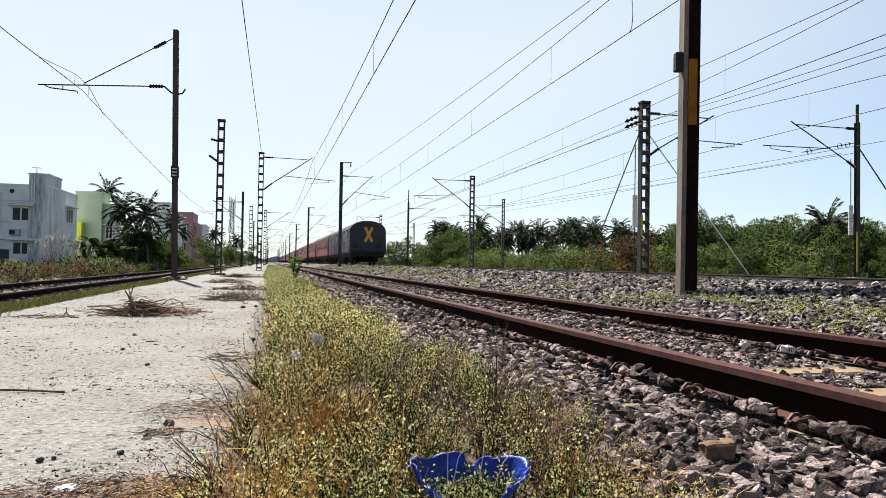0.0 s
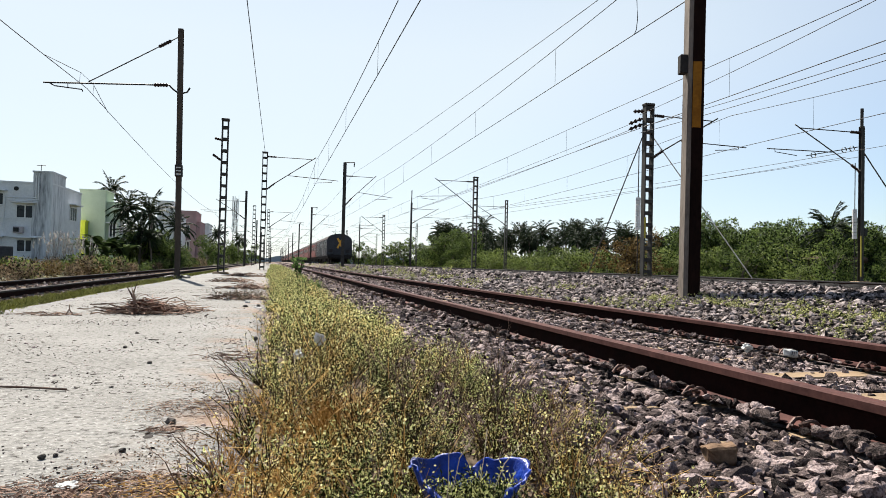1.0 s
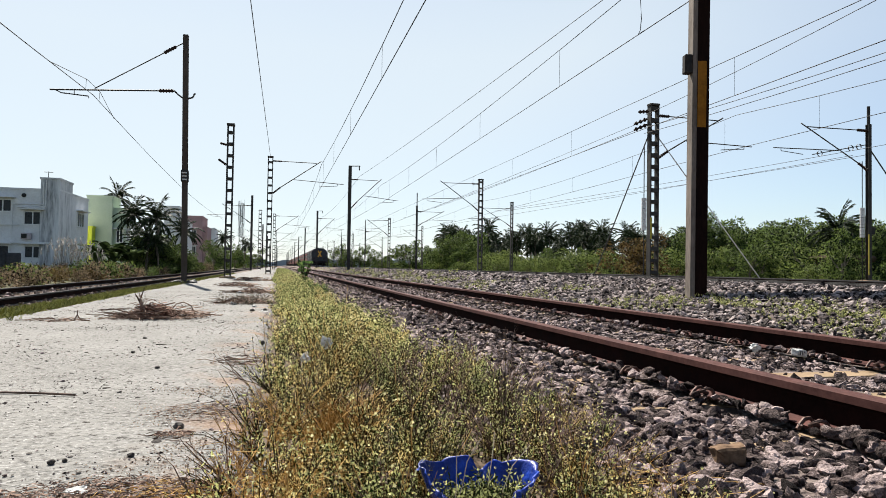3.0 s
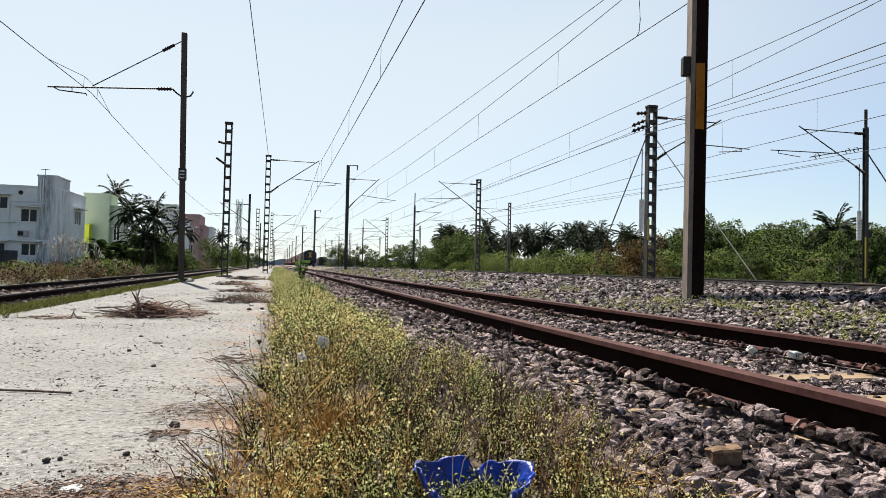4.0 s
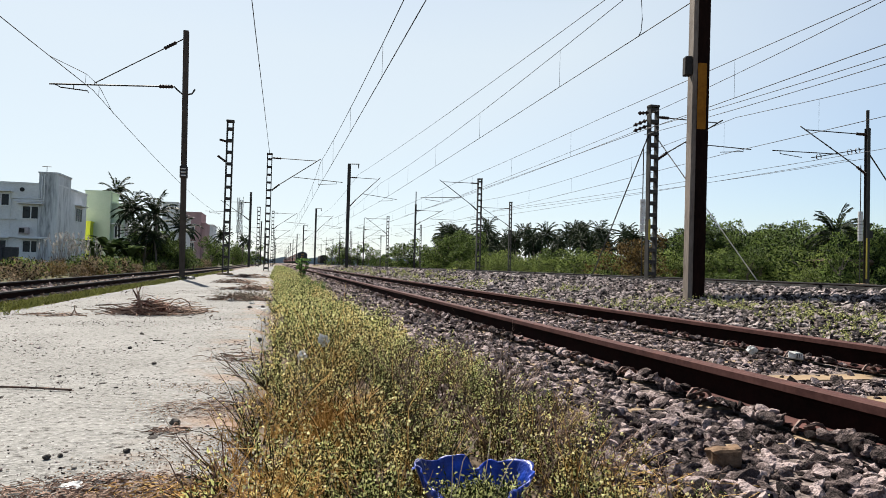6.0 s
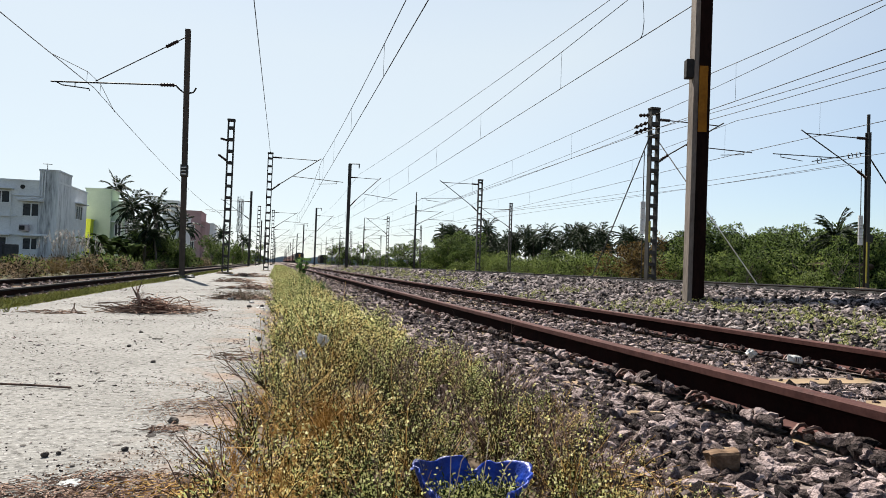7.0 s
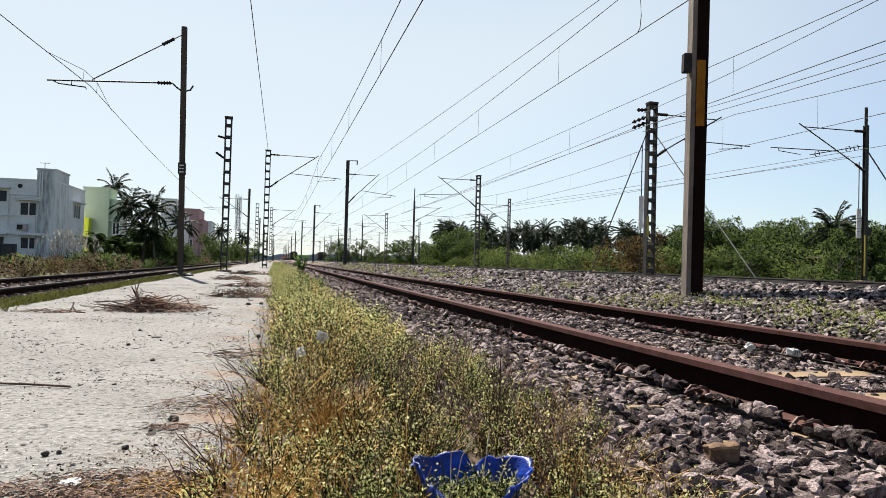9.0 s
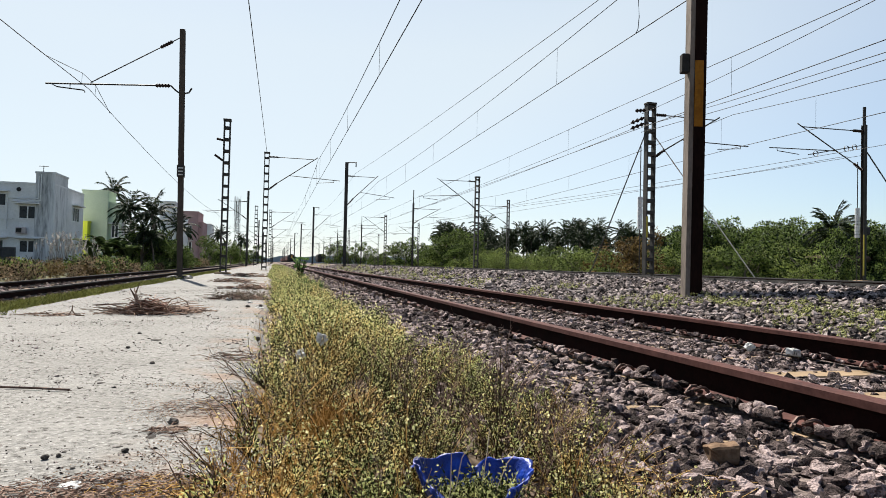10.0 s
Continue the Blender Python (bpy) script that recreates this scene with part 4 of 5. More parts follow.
def frond_arrays(g, top, n, length, P, D, A, B, R):
    order = g.permutation(n)
    for k in range(n):
        a = k * 2.4 + g.uniform(-0.3, 0.3)
        lift = math.tan(radians(-34 + 118 * order[k] / n))
        p = np.array(top, float)
        d = np.array([math.cos(a), math.sin(a), lift])
        d /= np.linalg.norm(d)
        step = length * g.uniform(0.8, 1.15) / 9
        for i in range(9):
            q = p + d * step
            A.append(p)
            B.append(q)
            R.append(0.03 * (1 - i / 11))
            side = np.cross(d, [0, 0, 1.0])
            side /= np.linalg.norm(side) + 1e-6
            for s in (-1, 1):
                for f in (0.0, 0.2, 0.4, 0.6, 0.8):
                    if i > 0:
                        P.append(p + (q - p) * f)
                        D.append(d * 0.9 + side * s * 0.7 + np.array([0, 0, -0.45 + g.uniform(-0.2, 0.2)]))
            p = q
            d = d + np.array([0, 0, -0.10 - 0.012 * i])
            d /= np.linalg.norm(d)


def palm_mesh(seed, height, n=30, length=2.3):
    g = np.random.default_rng(seed)
    P, D, A, B, R = [], [], [], [], []
    lean = g.uniform(-0.4, 0.4, 2)
    pts = [np.array([lean[0] * f * f * 2, lean[1] * f * f * 2, -0.4 + (height + 0.4) * f]) for f in np.linspace(0, 1, 7)]
    TA, TB = pts[:-1], pts[1:]
    tr = sticks_mesh("trunk", TA, TB, 0.17, 0.15, M_BARK)
    frond_arrays(g, pts[-1], n, length, P, D, A, B, R)
    n = len(P)
    L = g.uniform(0.5, 0.85, n) * length / 2.6
    cr = leaves_mesh("crown", P, D, L * 0.8, 0.075, M_PALM, 0.1)
    fr = sticks_mesh("frond_ribs", A, B, R, np.array(R) * 0.8, M_PALM)
    return tr, cr, fr


def plant_tree(meshes, label, m, group, name="tree"):
    t = thing(name, m, label, name.replace("_", " "), group)
    for me in meshes:
        part(me.name.split(".")[0], me, None, t)
    return t


def scaled(x, y, z, s, turn, sz=None):
    return pose(x, y, z, 0, 0, turn) @ Matrix.Diagonal((s, s, sz or s, 1))


TREES = [tree_mesh(11 + i, 5.5, 3.0, 5600, 0.26, M_LEAF) for i in range(3)]
SCRUBS = [tree_mesh(31 + i, 2.3, 2.0, 2200, 0.19, M_LEAFL) for i in range(3)]
BRUSH = [tree_mesh(81 + i, 1.3, 1.1, 620, 0.17, q) for i, q in enumerate((M_LEAFL, M_LEAFD, M_LEAF, M_LEAFR))]
DRY = tree_mesh(51, 3.2, 2.4, 2000, 0.25, M_LEAFD)
PALMS = [palm_mesh(61 + i, 5.2 + 0.6 * i) for i in range(3)] + [palm_mesh(64, 9.2, 30, 2.6)]
protos = {}


def put(kind, x, y, s=1.0, sz=None, z=None, tall=0):
    key, i = kind
    sets = {"tree": (TREES, "dense dark green broadleaf tree in the belt", "tree", "trees along the line"),
            "scrub": (SCRUBS, "light green scrub bush on rough ground", "bush", "scrub bushes"),
            "brush": (BRUSH, "low tangled brush beside the siding", "bush", "scrub bushes"),
            "dry": ([DRY], "withered orange-brown bush among green scrub", "bush", "scrub bushes"),
            "palm": (PALMS, "coconut palm with drooping fronds", "palm_tree", "coconut palms")}[key]
    z = float(ground_z(x)) if z is None else z
    s = tall / {"tree": 6.3, "scrub": 2.7, "brush": 1.5, "dry": 3.6, "palm": 7.3}[key] if tall else s
    m = scaled(x, y, z, s, random.uniform(0, 360), sz)
    if kind not in protos:
        protos[kind] = plant_tree(sets[0][i], sets[1], m, sets[3], sets[2])
    else:
        copy_thing(protos[kind], Matrix.LocRotScale(m.translation, m.to_quaternion(), None) @ Matrix.Identity(4)).scale = m.to_scale()


random.seed(5)


def belt_height(x, y):
    """The belt's crown line: lower near by, higher far off."""
    depth = 0.97 * y + 0.242 * x
    across = 1200 * x / depth
    return 0.6 + (21 + 0.1 * min(250, across) + min(46, max(0, across - 250) * 0.09)) * depth / 1200


# belt to the right of the line: from near the outer mast to far along
y = 44.0
while y < 330:
    for row in range(2):
        x = 37 + row * 9 + random.uniform(-3, 3)
        high = belt_height(x, y)
        if y > 118:
            continue
        put(("tree", random.randrange(3)), x, y + random.uniform(-3, 3), high * (random.uniform(0.36, 0.58) if y > 58 else random.uniform(0.62, 0.95)) / 6.3)
    y += 4.2 + y * 0.02
for i in range(84):
    y = 60 * 2.75 ** (i / 83) + random.uniform(-2, 2)
    x = 40.5 + random.uniform(-2, 5)
    put(("palm", random.randrange(3)), x, y, 0, tall=0.6 + random.uniform(42, 80) * (0.97 * y + 0.242 * x) / 1200)
for i in range(26):
    y = 58 * 2.6 ** (i / 25) + random.uniform(-2, 2)
    put(("scrub", random.randrange(3)), 35.5 + random.uniform(-1.5, 1.5), y, 0, tall=0.4 + random.uniform(22, 40) * y / 1200)
for i in range(25):
    y = 36 + (i * 3.2) + random.uniform(-1, 1)
    put(("scrub", random.randrange(3)), 31.5 + random.uniform(-1.5, 4.0) + (3.5 if y < 46 else 0), y, random.uniform(0.7, 1.1))
for x, y, s in ((60, 50, 0.8), (66, 56, 0.85), (57, 44, 0.75), (72, 60, 0.9), (64, 46, 0.8)):
    put(("tree", random.randrange(3)), x, y, s)
for x, y in ((45.5, 40), (47, 39), (50, 42), (53, 40), (32, 33), (44.5, 34)):
    put(("tree", random.randrange(3)), x, y, 0, tall=random.uniform(2.4, 3.4))
put(("dry", 0), 25.4, 45.0, 0.9)
put(("dry", 0), 26.6, 46.0, 0.75)
put(("palm", 0), 38.9, 40.0, 0.92, z=-1.15)
for i in range(48):
    k = i / 47
    put(("tree", i % 3), 37.0 + 24 * k + random.uniform(-1, 1), 51 + random.uniform(-3, 5), 0, tall=random.uniform(4.0, 5.3))
for i in range(16):
    put(("tree", random.randrange(3)), 34 + random.uniform(-2, 4), 41 + i * 2.2, 0, tall=random.uniform(1.8, 3.2))
for x, y in ((33.2, 35.0), (35.6, 35.8), (30.5, 34.0)):
    put(("scrub", 1), x, y, 0, tall=1.2)
# far clumps ahead
for x, y, tall in ((28.1, 160, 5.5), (28.6, 150, 6.1), (32.2, 155, 6.1), (34.1, 150, 4.9), (32.1, 135, 6.6), (31.9, 128, 7.0), (34.1, 130, 6.9), (34.8, 125, 7.0), (35.5, 122, 6.5), (31.5, 118, 5.0), (35.9, 118, 5.5), (20.0, 240, 6.9), (22.1, 235, 7.4), (26.8, 230, 6.5), (29.6, 225, 6.8), (31.2, 215, 4.3), (32.1, 200, 3.6), (37.1, 240, 5.0), (23.4, 230, 4.9)):
    put(("tree", random.randrange(3)), x, y, 0, tall=tall, z=0.0)
for i in range(22):
    put(("scrub", i % 3), 33 + random.uniform(-1, 4), 118 + i * 6, 0, tall=1.6 + i * 0.05)
# left side: brush behind the siding, banana plants, palms, trees
for i in range(150):
    y = 20 + i * 0.5
    k = noise.noise(Vector((y * 0.11, 0.0, 40.0)))
    put(("brush", random.choice((1, 3, 2, 3)) if k + random.uniform(-0.2, 0.2) < 0.3 else random.choice((0, 2, 0))),
        -8.35 - random.uniform(0, 6.2), y + random.uniform(-1, 1), 0, z=-0.45, tall=random.uniform(0.35, 0.75) + y * 0.006)
for i in range(44):
    put(("brush", random.choice((1, 3, 3, 2))), -13.5 - random.uniform(0, 14), 42 + random.uniform(-4, 9), 0, z=-0.45, tall=random.uniform(0.5, 1.0))
for i in range(14):
    put(("brush", random.choice((0, 2, 2, 3))), -8.6 - random.uniform(0, 1.6), 36 + random.uniform(0, 9), 0, z=-0.45, tall=random.uniform(0.8, 1.25))


def banana_leaf(q, k):
    """A long arching blade folded along its rib."""
    V, F = [], []
    a = k * 2.4 + q.uniform(-0.3, 0.3)
    length, lift = q.uniform(1.4, 2.1), q.uniform(0.9, 2.4)
    p, d = np.array([0, 0, q.uniform(0.6, 1.0)]), unit(np.array([math.cos(a), math.sin(a), lift]))
    side = np.array([-math.sin(a), math.cos(a), 0])
    for i in range(9):
        w = 0.24 * math.sin(math.pi * (0.06 + 0.92 * i / 8)) ** 0.7 * q.uniform(0.8, 1.05)
        V += [p + side * w + [0, 0, 0.35 * w], p, p - side * w + [0, 0, 0.35 * w]]
        p = p + d * length / 8
        d = unit(d + [0, 0, -0.2])
    for b in range(0, 24, 3):
        F += [(b, b + 1, b + 4, b + 3), (b + 1, b + 2, b + 5, b + 4)]
    return np_mesh("leaf", V, F, M_BANANA)


def banana_mesh(seed):
    q = np.random.default_rng(seed)
    stem = sticks_mesh("trunk", [np.zeros(3), np.array([0, 0, 0.55])], [np.array([0, 0, 0.55]), np.array([0, 0, 1.0])], 0.11, 0.08, M_BANANA)
    return [stem] + [banana_leaf(q, k) for k in range(10)]


plant = None
for i, (x, y, k) in enumerate(((-13.6, 57, 1.1), (-12.9, 58, 1.25), (-12.2, 56.5, 1.05), (-11.5, 57.5, 1.2), (-10.8, 56, 1.0), (-13.2, 55, 0.85), (-11.9, 55, 0.8))):
    place = pose(x, y, -0.1, 0, 0, i * 77)
    if plant is None:
        plant = plant_tree(banana_mesh(5), "banana plant with broad arching leaves", place, "banana plants", "banana_plant")
        plant.scale = (k,) * 3
    else:
        copy_thing(plant, place).scale = (k,) * 3
put(("palm", 3), -21.0, 96, 0.95, sz=0.98, z=0.0)
for x, y, tall in ((-9.4, 60, 6.6), (-11.2, 61, 5.7), (-8.5, 63, 5.4), (-10.2, 58, 4.4), (-9.1, 57, 3.6), (-12.0, 62, 4.2), (-10.5, 150, 7.3), (-8, 170, 7.3)):
    put(("palm", random.randrange(3)), x, y, 0, tall=tall)
for x, y, tall in ((-9.2, 59, 3.4), (-10.4, 59, 3.2), (-8.4, 60, 3.0), (-11.6, 59.5, 2.6), (-9.2, 60.5, 2.6), (-10.3, 61, 2.4), (-11.4, 61, 2.2), (-8.2, 66, 2.0), (-10.6, 72, 3.2), (-12.2, 76, 3.6), (-9.4, 80, 2.0), (-10.8, 92, 2.3), (-8.8, 100, 3.9), (-14.0, 60, 2.1),
                   (-11, 130, 4.4), (-9.5, 160, 5.0), (-9, 200, 5.7), (-11, 230, 6.3), (-8, 280, 6.9), (-12, 150, 5.0), (-11, 185, 5.0)):
    put(("tree", random.randrange(3)), x, y, 0, tall=tall)
# distance: low woods closing the view, the haze put into their pale colour
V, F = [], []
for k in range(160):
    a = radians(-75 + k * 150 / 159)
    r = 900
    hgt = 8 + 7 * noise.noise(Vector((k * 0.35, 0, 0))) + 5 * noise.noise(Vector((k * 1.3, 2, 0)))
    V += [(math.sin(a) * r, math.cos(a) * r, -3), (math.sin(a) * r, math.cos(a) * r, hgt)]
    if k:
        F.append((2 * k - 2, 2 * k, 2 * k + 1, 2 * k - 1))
tagged(new("backdrop", np_mesh("backdrop", V, F, M_HILL)), "haze-tinted line of distant woods on the horizon", "woods", kind="structure")


# ---- weeds along the platform edge ----
def weed_arrays(g, pos, h, nb, nl, lean, S, Lv, spread=0.55, leaf=0.018):
    """Upright branching weed: sticks into S (a, b, r), leaves into Lv (p, d, l)."""
    for b in range(nb):
        a = g.uniform(0, 6.28)
        out = g.uniform(0.1, 1.0) * spread
        d = np.array([math.cos(a) * out + lean[0], math.sin(a) * out + lean[1], 1.0])
        d /= np.linalg.norm(d)
        p = np.array(pos, float) + g.normal(size=3) * [0.012, 0.012, 0]
        hh = h * g.uniform(0.55, 1.1)
        step = hh / 4
        for i in range(4):
            q = p + d * step
            S.append((p, q, 0.0019 * (1.25 - i * 0.25)))
            for k in range(nl):
                f = g.uniform(0, 1)
                dd = d * 0.5 + g.normal(size=3) * 0.8
                Lv.append((p + (q - p) * f, dd, leaf * g.uniform(0.5, 1.5)))
            if i in (1, 2) and g.random() < 0.85:
                e = d + g.normal(size=3) * 0.55
                e /= np.linalg.norm(e)
                r = p + e * step * g.uniform(0.6, 1.2)
                S.append((p, r, 0.0011))
                for k in range(nl):
                    f = g.uniform(0.2, 1)
                    Lv.append((p + (r - p) * f, e * 0.5 + g.normal(size=3) * 0.8, leaf * g.uniform(0.5, 1.4)))
            p = q
            d = d + g.normal(size=3) * 0.16 + [0, 0, -0.03]
            d /= np.linalg.norm(d)


def stuff(name, S, Lv, leafmat, stemmat, label, category, wide=0.38):
    t = thing(name, pose(0, 0, 0), label, category, kind="stuff")
    if S:
        part("stems", sticks_mesh("stems", [s[0] for s in S], [s[1] for s in S], np.array([s[2] for s in S]), np.array([s[2] for s in S]) * 0.7, stemmat), None, t)
    if Lv:
        L = np.array([v[2] for v in Lv])
        part("leaves", leaves_mesh("leaves", [v[0] for v in Lv], [v[1] for v in Lv], L, L * wide, leafmat), None, t)
    return t


def gz(x, y):
    return float(ground_z(x)) if x > -0.06 else 0.0


def dead_shrub(g, pos, h, lean, S, stems=7):
    """Bare bent branches forking upwards."""
    def grow(p, d, length, r, level):
        for i in range(3):
            q = p + d * length / 3
            S.append((p, q, r))
            if level < 2:
                for k in range(1 + level):
                    e = unit(d + g.normal(size=3) * 0.55 + [0, 0, 0.15])
                    grow(q, e, length * g.uniform(0.3, 0.5), r * 0.6, level + 1)
            p, d, r = q, unit(d + g.normal(size=3) * 0.14 + [0, 0, 0.05]), r * 0.85
    for k in range(stems):
        a = g.uniform(0, 6.28)
        d = unit(np.array([math.cos(a) * 0.7 + lean[0], math.sin(a) * 0.5 + lean[1], 1.0]))
        grow(np.array(pos, float), d, h * g.uniform(0.6, 1.05), 0.0026, 0)


g = np.random.default_rng(21)
SG, LG, SY, LY, SD, LD = [], [], [], [], [], []
SB, LB = [], []
for i in range(2500):
    y = 1.38 + 24 * g.random() ** 1.75
    w = 0.92 if y < 1.95 else 1.25 if y < 3 else 1.08 if y < 5 else max(0.6, 1.0 - (y - 5) * 0.03)
    w *= 1 + 0.22 * noise.noise(Vector((5.0, y * 0.9, 3))) + 0.12 * noise.noise(Vector((8.0, y * 3.1, 3)))
    lo = -0.06 + 0.13 * noise.noise(Vector((1.7, y * 1.1, 6))) + (0.10 if y > 4 else 0.0)
    x = lo + (w - lo) * g.random() ** 0.9
    gap = noise.noise(Vector((x * 4.5, y * 2.6, 11)))
    if gap < -0.22 or (y < 1.72 and 0.31 < x < 0.66):
        continue
    if ((x - 0.24) / 0.09) ** 2 + ((y - 2.28) / 0.16) ** 2 < 1 and g.random() < 0.8:
        continue
    if y < 2.7 and x > 0.62 and g.random() < 0.42:
        continue
    h = g.uniform(0.10, 0.27) * (1.0 if y < 10 else 1.15) * (1.15 - 0.6 * max(0, x - 0.4)) * (1 + 0.9 * gap)
    if y < 2.2:
        h *= 0.85
    nl = 12 if y < 4 else 8
    lf = 0.0088 if y < 3.2 else 0.012 if y < 5 else 0.020
    tint = noise.noise(Vector((x * 2.2, y * 1.3, 4))) * 0.9
    green = g.random() + tint < (0.52 if y < 3.0 else 0.66 if y < 6 else 0.8)
    S, L = (SG, LG) if green else (SY, LY)
    if y < 2.4 and x < 0.13 and g.random() < 0.34:
        S, L = SD, LD
    weed_arrays(g, (x, y, gz(x, y) - 0.01), h, 5 if y < 6 else 4, nl, (g.normal() * 0.2, -0.1), S, L, leaf=lf)
    for k in range(6 if y < 7 else 3):
        LB.append((np.array([x + g.normal() * 0.06, y + g.normal() * 0.06, gz(x, y) + h * g.uniform(0.5, 1.1)]), g.normal(size=3) + [0, 0, 0.5], (0.0075 if y < 4 else 0.013) * g.uniform(0.6, 1.5)))
    if g.random() < 0.10 and y < 5:
        weed_arrays(g, (x, y, gz(x, y) - 0.01), h * 1.35, 4, 0, (g.normal() * 0.25, -0.15), SD, LD, 0.9)
# bare-branched dead plants leaning over the concrete and the ballast
for x, y, h, lx in ((-0.02, 3.2, 0.26, -0.7), (0.0, 3.05, 0.22, -0.9), (-0.05, 2.1, 0.2, -0.5), (-0.1, 1.75, 0.16, -0.8), (-0.12, 1.62, 0.15, -0.6), (0.62, 2.3, 0.3, 0.3),
                    (0.50, 2.9, 0.3, -0.3), (0.75, 2.2, 0.34, 0.1), (0.30, 2.2, 0.26, 0.1), (0.85, 2.5, 0.3, 0.2), (0.42, 2.0, 0.24, -0.2), (-0.05, 2.35, 0.22, -0.6)):
    weed_arrays(g, (x, y, 0.0), h * 1.1, 5, 2, (lx, -0.1), SY, LY, 0.5, 0.010)
    weed_arrays(g, (x, y, 0.0), h * 0.8, 5, 3, (lx * 0.6, -0.1), SG, LG, 0.6, 0.014)
for i in range(46):
    x, y = g.uniform(0.25, 1.0), g.uniform(1.95, 3.3)
    weed_arrays(g, (x, y, gz(x, y) - 0.01), g.uniform(0.2, 0.34), 3, 0, (g.normal() * 0.3, -0.1), SY, LY, 0.6)
SK, SL = [], []
for x, y, h, lx in ((-0.1, 3.3, 0.24, -0.8), (-0.12, 1.95, 0.17, -0.7), (0.3, 2.6, 0.28, 0.0), (0.12, 3.7, 0.22, 0.1),
                    (-0.14, 1.66, 0.15, -0.5), (0.28, 1.62, 0.2, -0.2)):
    dead_shrub(g, (x, y, gz(x, y) - 0.01), h, (lx, -0.1), SK, 3)
for x, y, h, lx in ((0.62, 2.75, 0.32, -0.1), (0.78, 2.45, 0.3, 0.25), (0.95, 2.7, 0.3, 0.35), (0.86, 2.15, 0.24, 0.3), (0.7, 2.05, 0.24, 0.1), (0.55, 3.3, 0.3, 0.1), (0.98, 2.3, 0.22, 0.4), (0.5, 2.3, 0.28, 0.0),
                    (0.75, 3.4, 0.28, 0.3), (0.84, 1.85, 0.17, 0.3), (1.02, 1.95, 0.15, 0.4), (0.9, 3.2, 0.26, 0.2)):
    dead_shrub(g, (x, y, gz(x, y) - 0.01), h, (lx, -0.1), SL, 8)
for i in range(34):
    x, y = g.uniform(0.66, 1.12), g.uniform(1.5, 2.7)
    dead_shrub(g, (x, y, gz(x, y) - 0.01), g.uniform(0.08, 0.17), (g.normal() * 0.4, -0.1), SL, 3)
stuff("dead_shrubs", SK, [], M_TWIG, M_TWIG, "brown bare shrubs leaning over the platform edge", "dead shrubs")
stuff("dead_shrubs", SL, [], M_TWIG, M_TWIG, "brown brittle shrubs at the foot of the ballast", "dead shrubs")
S, L = [], []
for i in range(70):
    x, y = 0.62 + g.normal() * 0.22, 15.0 + g.normal() * 1.1
    weed_arrays(g, (x, y, gz(x, y) - 0.01), g.uniform(0.18, 0.34), 5, 9, (0, 0), S, L, 0.7, 0.04)
stuff("leafy_clump", S, L, M_MILK, M_STEM, "fresh green leafy clump amid the low weeds", "weeds")
S, L = [], []
for i in range(75):
    p = np.array([-13.5 + g.normal() * 0.8, 50 + g.normal() * 0.7, -0.45])
    top = p + [g.normal() * 0.3, g.normal() * 0.3, g.uniform(1.5, 2.6)]
    S.append((p, top, 0.014))
    for k in range(5):
        L.append((top + [0, 0, -0.12 * k], np.array([g.normal() * 0.4, g.normal() * 0.4, 1.0]), 0.28))
stuff("tall_reeds", S, L, M_REED, M_REED, "tall withered grass with pale plumes before the houses", "reeds", 0.25)
stuff("green_weeds", SG, LG, M_WEEDG, M_STEM, "low green flowering weeds along the platform edge", "weeds")
stuff("yellowing_weeds", SY, LY, M_WEEDY, M_STEM, "dry yellowing weeds between platform and ballast", "weeds")
stuff("seed_heads", SB, LB, M_BLOOM, M_STEM, "pale yellow seed heads dotted over the weeds", "weeds", 0.9)
# straw tufts and dead stems
for i in range(90):
    x, y = (g.normal() * 0.05 + 0.24, g.normal() * 0.08 + 2.28) if i < 44 else (g.uniform(-0.14, 0.2), g.uniform(1.4, 2.6))
    for k in range(9):
        p = np.array([x + g.normal() * 0.02, y + g.normal() * 0.02, gz(x, y)])
        d = np.array([g.normal() * 0.45, g.normal() * 0.35, 1.0]) * g.uniform(0.05, 0.12) * (1.35 if i < 44 else 0.9)
        SD.append((p, p + d, 0.0014))
        SD.append((p + d, p + d * 1.25 + [g.normal() * 0.025, g.normal() * 0.025, -0.02], 0.001))
for i in range(34):
    x, y = g.uniform(0.72, 1.2), g.uniform(1.32, 1.95)
    for k in range(5):
        p = np.array([x + g.normal() * 0.02, y + g.normal() * 0.02, gz(x, y) + 0.01])
        d = np.array([g.normal(), g.normal(), g.uniform(0.2, 0.9)]) * g.uniform(0.03, 0.09)
        SD.append((p, p + d, 0.0012))
        SD.append((p + d, p + d * 1.6 + [g.normal() * 0.02, g.normal() * 0.02, -0.02], 0.0009))
stuff("dry_stems", SD, LD, M_STRAW, M_STRAW, "brittle straw-coloured dead stems and tufts", "dry grass")

# weeds on the bank and small green strips
S, L = [], []
for i in range(2000):
    y = 3.5 + 50 * g.random() ** 1.5
    x = 5.35 + g.normal() * 0.3
    if noise.noise(Vector((x, y * 0.5, 8))) < -0.02:
        continue
    weed_arrays(g, (x, y, float(ground_z(x))), g.uniform(0.05, 0.13), 3, 4, (0, 0), S, L, 0.9, 0.017)
for i in range(900):
    y = 24 + 95 * g.random() ** 1.5
    x = g.uniform(-0.2, 1.25) if i % 6 else g.uniform(4.6, 6.4)
    weed_arrays(g, (x, y, float(ground_z(x))), g.uniform(0.12, 0.26), 4, 5, (0, 0), S, L, 0.8, 0.034)
stuff("bank_weeds", S, L, M_WEEDG, M_STEM, "sparse green weeds creeping along the ballast bank", "weeds")
S, L = [], []
